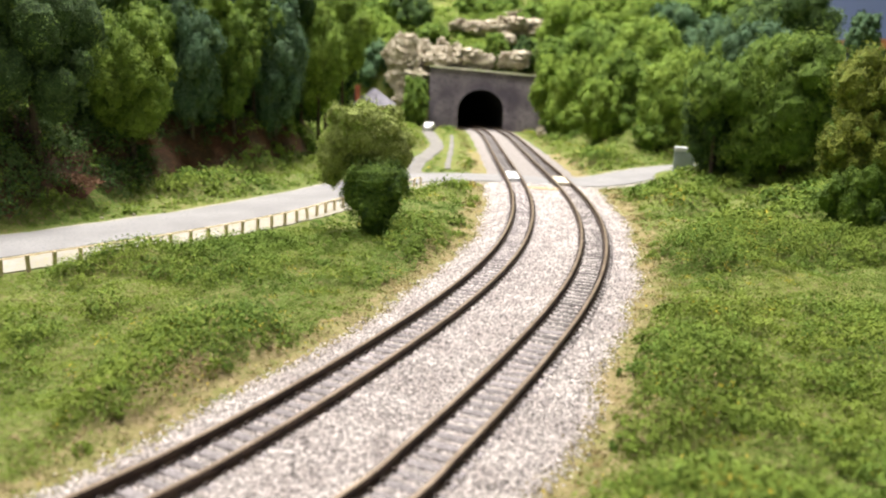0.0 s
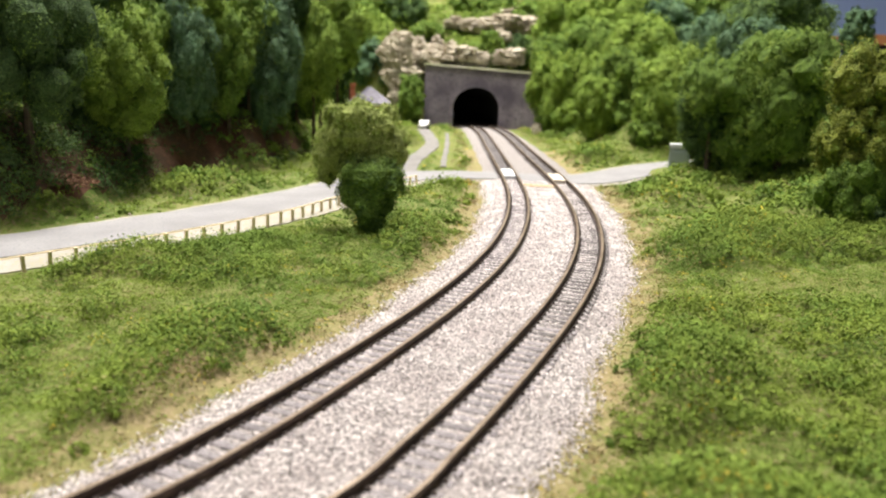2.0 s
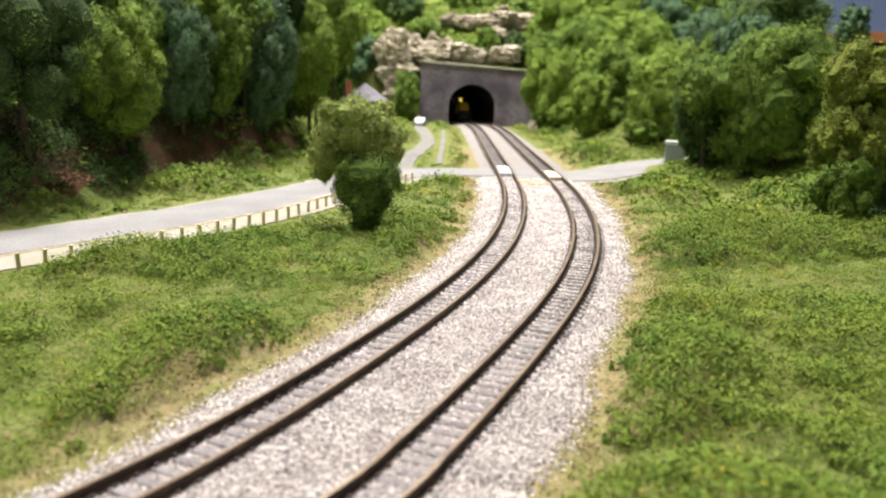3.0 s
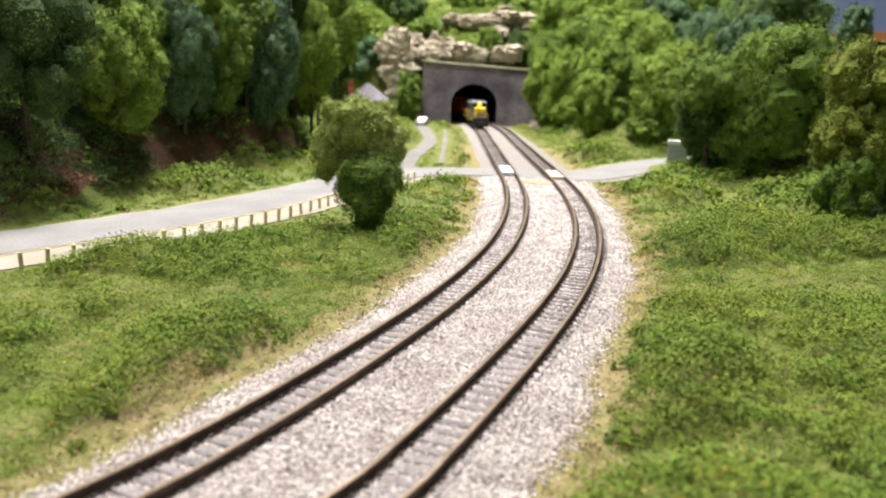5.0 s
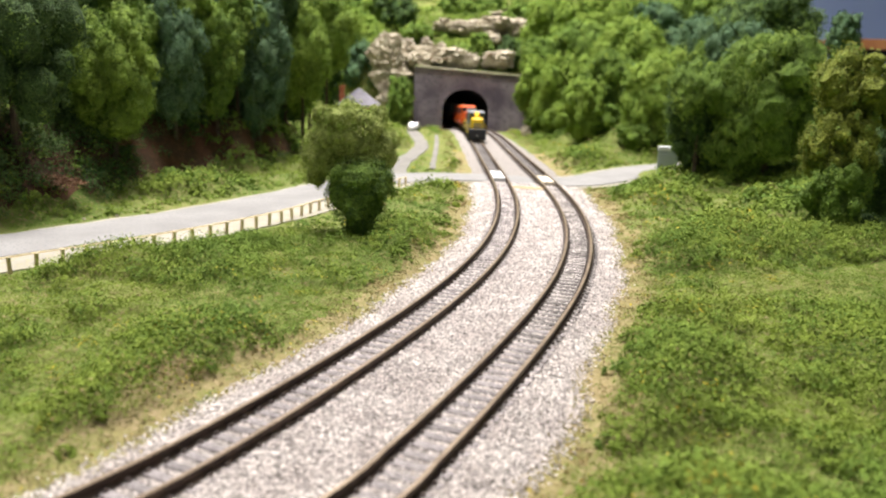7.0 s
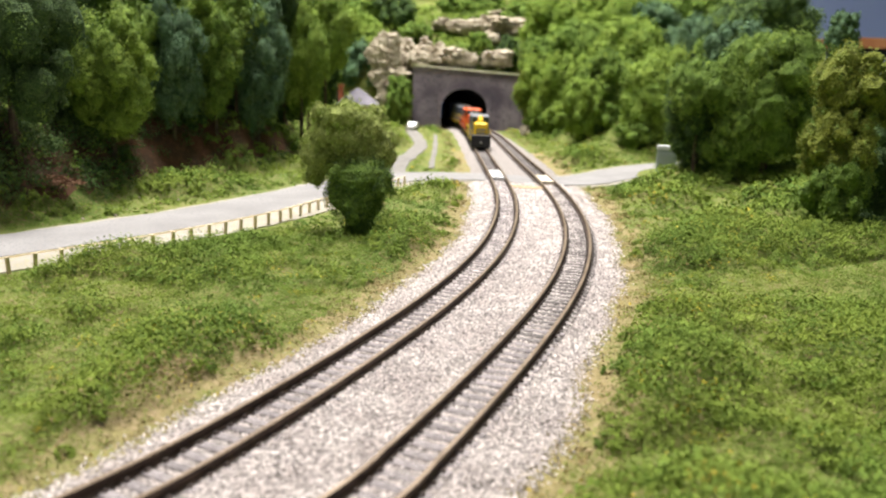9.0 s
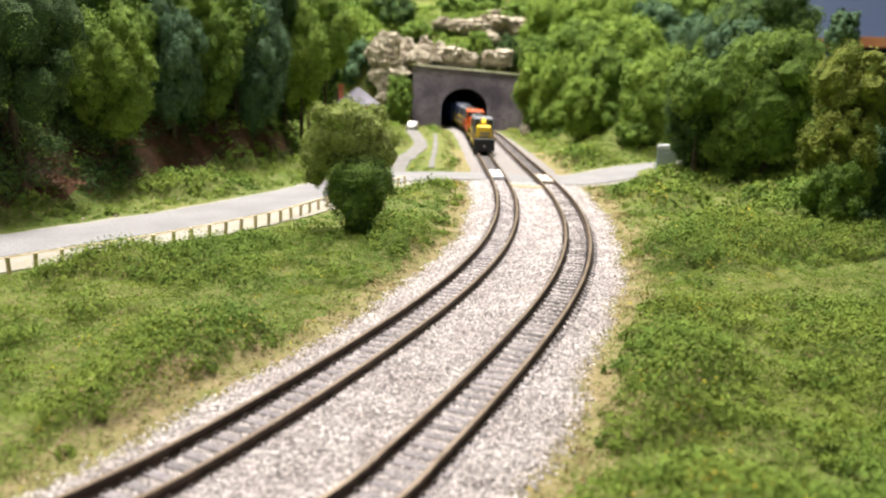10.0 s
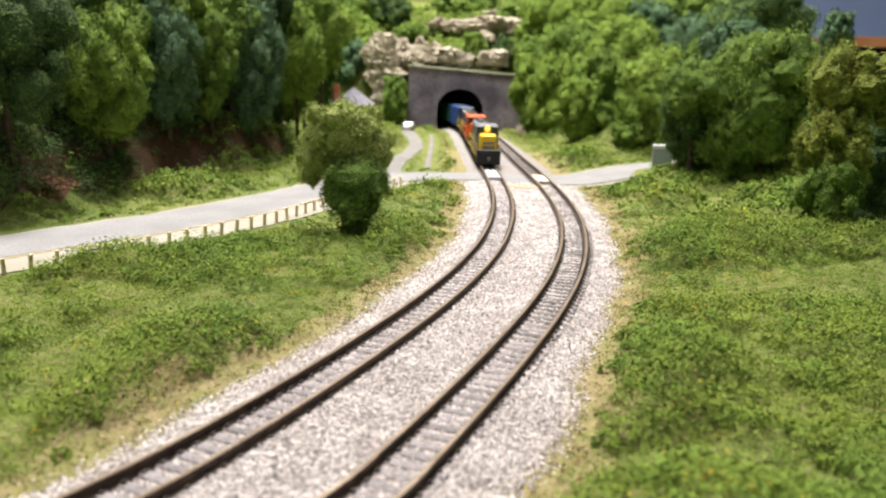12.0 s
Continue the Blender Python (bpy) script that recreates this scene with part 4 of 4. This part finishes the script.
def cover(name, box, count, size, mats, label, category, seed, chance, height, lean=0.8):
    rng = np.random.default_rng(seed)
    x, y = rng.uniform(box[0], box[1], count), rng.uniform(box[2], box[3], count)
    edge, track = keep_off(x, y)
    p, tone = chance(x, y, edge, track)
    ok = rng.uniform(0, 1, count) < p
    x, y, edge, tone = x[ok], y[ok], edge[ok], tone[ok]
    lift = rng.uniform(0, 1, len(x)) ** 1.4 * height(x, y, edge)
    c = np.c_[x, y, terrain(x, y) + 0.15 + lift]
    v, f = scatter_leaves(c, np.tile((0, -0.35, 1.0), (len(x), 1)), size, rng, lean)
    tagged(new(name, mesh(name, v, f, mats, np.r_[tone, tone])), label, category, kind="stuff")


def turf(name, box, clumps, flakes, size, label, seed, near, far=False):
    """Foam turf: many small tufts, each a half ball of flakes."""
    rng = np.random.default_rng(seed)
    x, y = rng.uniform(box[0], box[1], clumps), rng.uniform(box[2], box[3], clumps)
    ok = np.abs(x - 20) < 0.62 * y + 45
    x, y = x[ok], y[ok]
    edge, track = keep_off(x, y)
    m = fbm(x, y, 42, 11, 3)
    bare = fbm(x, y, 17, 71, 3)
    steep, side = away(x, y, BANK)
    red = (side > 0) & (steep < 44) & (y < 700)
    p = sstep(0.3, 8, edge) * (0.28 + 0.72 * sstep(3, 19, track + 8 * (fbm(x, y, 13, 29, 3) - 0.5))) * (0.2 + 0.8 * sstep(0.25, 0.46, bare + 0.3 * sstep(0, 34, edge)))
    p = np.where(red, p * np.where(steep > 12, 0.05, 0.7), p)
    ok = rng.uniform(0, 1, len(x)) < p
    x, y, edge, track, m = x[ok], y[ok], edge[ok], track[ok], m[ok]
    lush = sstep(0.42, 0.62, m) * sstep(4, 20, edge)
    r = near * (0.55 + 0.6 * rng.uniform(0, 1, len(x)) + 0.9 * lush) * (0.5 + 0.5 * sstep(0, 18, edge))
    z = terrain(x, y)
    n = len(x)
    pick = np.repeat(np.arange(n), flakes)
    d = rng.normal(0, 1, (len(pick), 3))
    d[:, 2] = np.abs(d[:, 2]) * 0.9
    d /= np.linalg.norm(d, axis=1)[:, None]
    out = rng.uniform(0.45, 1.08, len(pick)) * r[pick]
    c = np.c_[x, y, z][pick] + d * np.c_[out, out, out * (0.55 + 0.5 * lush[pick])]
    v, f = scatter_leaves(c, d + np.array((0, -0.1, 0.5)), size * (0.7 + 0.5 * lush[pick])[:, None], rng, 0.55, three=far)
    tone = ((fbm(x, y, 30, 81, 2) + rng.normal(0, 0.10, n)) > 0.56).astype(int)
    tone = np.where(rng.uniform(0, 1, n) < 0.65 * sstep(22, 5, track) + 0.02, 2, tone)
    tone = np.where((rng.uniform(0, 1, n) < 0.02) & (track < 60), 3, tone)[pick]
    tagged(new(name, mesh(name, v, f, [M_GRASS, M_GRASS_DARK, M_STRAW, M_FLOWER], tone if far else np.r_[tone, tone])), label, "turf", kind="stuff")


def straw_chance(x, y, edge, track):
    flower = np.random.default_rng(2).uniform(0, 1, len(x)) < 0.04
    return sstep(-1.5, 1.0, edge) * sstep(26, 3, track) * fbm(x, y, 9, 15, 2), np.where(flower, 1, 0)


turf("turf", (-200, 240, 80, 330), 36000, 25, 0.36, "fluffy bright green foam turf around the tracks", 1, 3.0, True)
turf("turf", (-300, 330, 330, 960), 26000, 18, 0.85, "green foam turf covering the farther slopes", 2, 3.6, True)
def shrub_clumps(name, box, clumps, flakes, size, label, seed, radius, level):
    """Larger lumps of coarse foam standing out of the turf."""
    rng = np.random.default_rng(seed)
    x, y = rng.uniform(box[0], box[1], clumps), rng.uniform(box[2], box[3], clumps)
    edge, track = keep_off(x, y)
    m = fbm(x, y, 42, 11, 3) + 0.35 * (fbm(x, y, 15, 19, 2) - 0.5)
    ok = (np.abs(x - 20) < 0.62 * y + 45) & (edge > 9) & (m > level) & (np.hypot(x - 160, y - 542) > 24)
    x, y, m, edge = x[ok], y[ok], m[ok], edge[ok]
    r = radius * rng.uniform(0.5, 1.2, len(x)) * np.minimum(1, edge / 22)
    z = terrain(x, y)
    pick = np.repeat(np.arange(len(x)), flakes)
    knob = rng.normal(0, 1, (len(x), 9, 3))
    knob[..., 2] = np.abs(knob[..., 2])
    knob /= np.linalg.norm(knob, axis=2)[..., None]
    d = knob[pick, rng.integers(0, 9, len(pick))] + rng.normal(0, 0.22, (len(pick), 3))
    d /= np.linalg.norm(d, axis=1)[:, None]
    out = (rng.uniform(0.72, 1.05, len(pick)) * r[pick])[:, None]
    c = np.c_[x, y, z][pick] + d * out * np.array((1, 1, 0.8))
    v, f = scatter_leaves(c, d + np.array((0, 0, 0.4)), size, rng, 0.45, three=True)
    tone = (rng.uniform(0, 1, len(x)) < 0.35).astype(int)[pick]
    tagged(new(name, mesh(name, v, f, [M_GRASS, M_GRASS_DARK], tone)), label, "shrubs", kind="stuff")


shrub_clumps("shrubs", (-220, 230, 90, 340), 3000, 180, 0.45, "lumps of coarse green foam in the turf", 41, 6.5, 0.46)
shrub_clumps("shrubs", (-160, 260, 330, 640), 1500, 110, 0.9, "lumps of coarse green foam beyond", 42, 8.0, 0.52)
def undergrowth():
    """Dark brush filling the foot of the wooded bank, its tone also carrying tree shade."""
    rng = np.random.default_rng(52)
    x, y = rng.uniform(-330, -90, 9500), rng.uniform(220, 720, 9500)
    d, side = away(x, y, BANK)
    wish = np.where(y < 425, sstep(7, 16, d + 14 * (fbm(x, y, 24, 66, 2) - 0.5)), np.maximum(sstep(30, 42, d), 0.10)) * sstep(95, 70, d)
    ok = (side > 0) & (d > 5) & (rng.uniform(0, 1, len(x)) < wish)
    x, y = x[ok], y[ok]
    r = rng.uniform(4, 9, len(x))
    pick = np.repeat(np.arange(len(x)), 80)
    n = rng.normal(0, 1, (len(pick), 3))
    n[:, 2] = np.abs(n[:, 2])
    n /= np.linalg.norm(n, axis=1)[:, None]
    c = np.c_[x, y, terrain(x, y)][pick] + n * (rng.uniform(0.6, 1.1, len(pick)) * r[pick])[:, None]
    v, f = scatter_leaves(c, n, 0.7, rng, 0.4, three=True)
    tone = (rng.uniform(0, 1, len(x)) < 0.2).astype(int)[pick]
    tagged(new("undergrowth", mesh("undergrowth", v, f, [M_LEAF["dark"], M_LEAF["mid"]], tone)), "dark green undergrowth below the wooded bank, tree shade in its tone", "undergrowth", kind="stuff")


undergrowth()
cover("scatter", (-150, 160, 80, 480), 100000, 0.40, [M_STRAW, M_FLOWER], "dry straw-coloured scatter along the ballast", "scatter", 3, straw_chance, lambda x, y, e: 0.5 + 0 * x)
cover("hill_shrubs", (-260, 420, 994, 1260), 60000, 1.5, [M_GRASS, M_LEAF["mid"], M_STRAW], "low green shrubs over the hillside", "shrubs", 4,
      lambda x, y, e, t: (sstep(0.38, 0.5, fbm(x, y, 28, 91, 3)), (fbm(x, y, 20, 92) > 0.5).astype(int)), lambda x, y, e: 1.0 + 12 * sstep(0.45, 0.7, fbm(x, y, 26, 95, 2)))


def hill_bushes():
    """Soft green bushes over the hillside above the tunnel."""
    rng = np.random.default_rng(61)
    x, y = rng.uniform(-240, 200, 900), rng.uniform(984, 1180, 900)
    ok = (fbm(x, y, 34, 64, 2) + rng.normal(0, 0.05, len(x)) > 0.47) & ~((x > -75) & (x < 45) & (y < 1004))
    x, y = x[ok], y[ok]
    r = rng.uniform(4, 11, len(x))
    pick = np.repeat(np.arange(len(x)), 150)
    n = rng.normal(0, 1, (len(pick), 3))
    n[:, 2] = np.abs(n[:, 2])
    n /= np.linalg.norm(n, axis=1)[:, None]
    c = np.c_[x, y, terrain(x, y) - 1][pick] + n * (rng.uniform(0.8, 1.08, len(pick)) * r[pick])[:, None] * np.array((1.2, 1.0, 0.8))
    v, f = scatter_leaves(c, n + np.array((0, 0, 0.3)), 1.2, rng, 0.35, three=True)
    tone = rng.choice([0, 0, 1, 2], len(x))[pick]
    tagged(new("hill_bushes", mesh("hill_bushes", v, f, [M_GRASS, M_LEAF["bright"], M_LEAF["mid"]], tone)), "soft green bushes on the hill above the tunnel", "bushes", kind="stuff")


hill_bushes()


def ballast_grains(count):
    rng = np.random.default_rng(7)
    y = np.exp(rng.uniform(np.log(70), np.log(520), count))
    lo, hi = ballast_edges(y)
    spread = np.where(rng.uniform(0, 1, count) < 0.93, rng.uniform(-0.01, 1.01, count), np.where(rng.uniform(0, 1, count) < 0.5, -np.abs(rng.normal(0, 0.035, count)), 1 + np.abs(rng.normal(0, 0.035, count))))
    x = lo + (hi - lo) * spread
    road, _ = away(x, y, ROAD)
    keep = road > 20
    x, y, spread = x[keep], y[keep], spread[keep]
    keep = np.ones(len(x), bool)
    sink = np.zeros(len(x))
    for line in (TRACK_L, TRACK_R):
        d, _ = away(x, y, spline(line, 8.0)[0][:90].tolist())
        keep &= ~((np.abs(d - 4.75) < 1.0))
        sink = np.where(d < 4.0, 0.16, sink)
    x, y, spread, sink = x[keep], y[keep], spread[keep], sink[keep]
    z = np.interp(spread, np.linspace(0, 1, 9), (-1.2, -0.2, 0, 0, -0.35, 0, 0, -0.2, -1.2)) + 0.08 - sink + rng.uniform(-0.1, 0.25, len(x))
    r = rng.uniform(0.28, 0.52, (len(x), 1)) * (0.85 + 0.0016 * np.maximum(y[:, None] - 150, 0))
    base = np.array([(1, 0, -0.2), (0.2, 1, 0.1), (-1, 0.1, -0.1), (-0.1, -1, 0.2), (0.1, 0.2, 0.8), (0.0, -0.1, -0.8)])
    a = rng.uniform(0, 6.28, len(x))
    c, s = np.cos(a), np.sin(a)
    jit = base[None] * rng.uniform(0.65, 1.2, (len(x), 6, 1))
    px = jit[..., 0] * c[:, None] - jit[..., 1] * s[:, None]
    py = jit[..., 0] * s[:, None] + jit[..., 1] * c[:, None]
    v = np.stack([x[:, None] + r * px, y[:, None] + r * py, z[:, None] + r * jit[..., 2]], -1).reshape(-1, 3)
    k = np.arange(len(x))[:, None] * 6
    f = np.vstack([k + t for t in ([0, 1, 4], [1, 2, 4], [2, 3, 4], [3, 0, 4])])
    tagged(new("ballast_grains", mesh("ballast_grains", v, f, M_BALLAST)), "loose pale grey and white ballast stones", "ballast", kind="stuff")


ballast_grains(150000)
railway_track(TRACK_L, "curved model track with dark rails and grey sleepers", 528)
railway_track(TRACK_R, "curved model track with dark rails and darker sleepers", 190)


# ---- what moves ----
def motions():
    q, t = spline(TRACK_L, 1.0)
    s = np.arange(len(q)) * 1.0
    front = lambda when: np.interp(when, [0, 1.5, 2.5, 3, 5, 6, 7, 9, 10, 11, 12], [1230, 1112, 1036, 996, 872, 820, 768, 684, 640, 596, 550])
    along = lambda y: np.interp(y, q[:, 1], s)
    times = [0.5 * k for k in range(25)]
    for number, (car, back) in enumerate(TRAIN):
        turned = 90 if number == 2 else -90
        rows = []
        for when in times:
            d = along(front(when)) + back
            p = np.array([np.interp(d, s, q[:, i]) for i in (0, 1)])
            a = np.array([np.interp(d - 30, s, q[:, i]) for i in (0, 1)])
            b = np.array([np.interp(d + 30, s, q[:, i]) for i in (0, 1)])
            mid = (a + b) / 2 * 0.5 + p * 0.5
            u = b - a
            rows.append((when, pose(mid[0] * U, mid[1] * U, 2.35 * U, 0, 0, math.degrees(math.atan2(u[1], u[0])) + turned)))
        walk(car, rows)


motions()
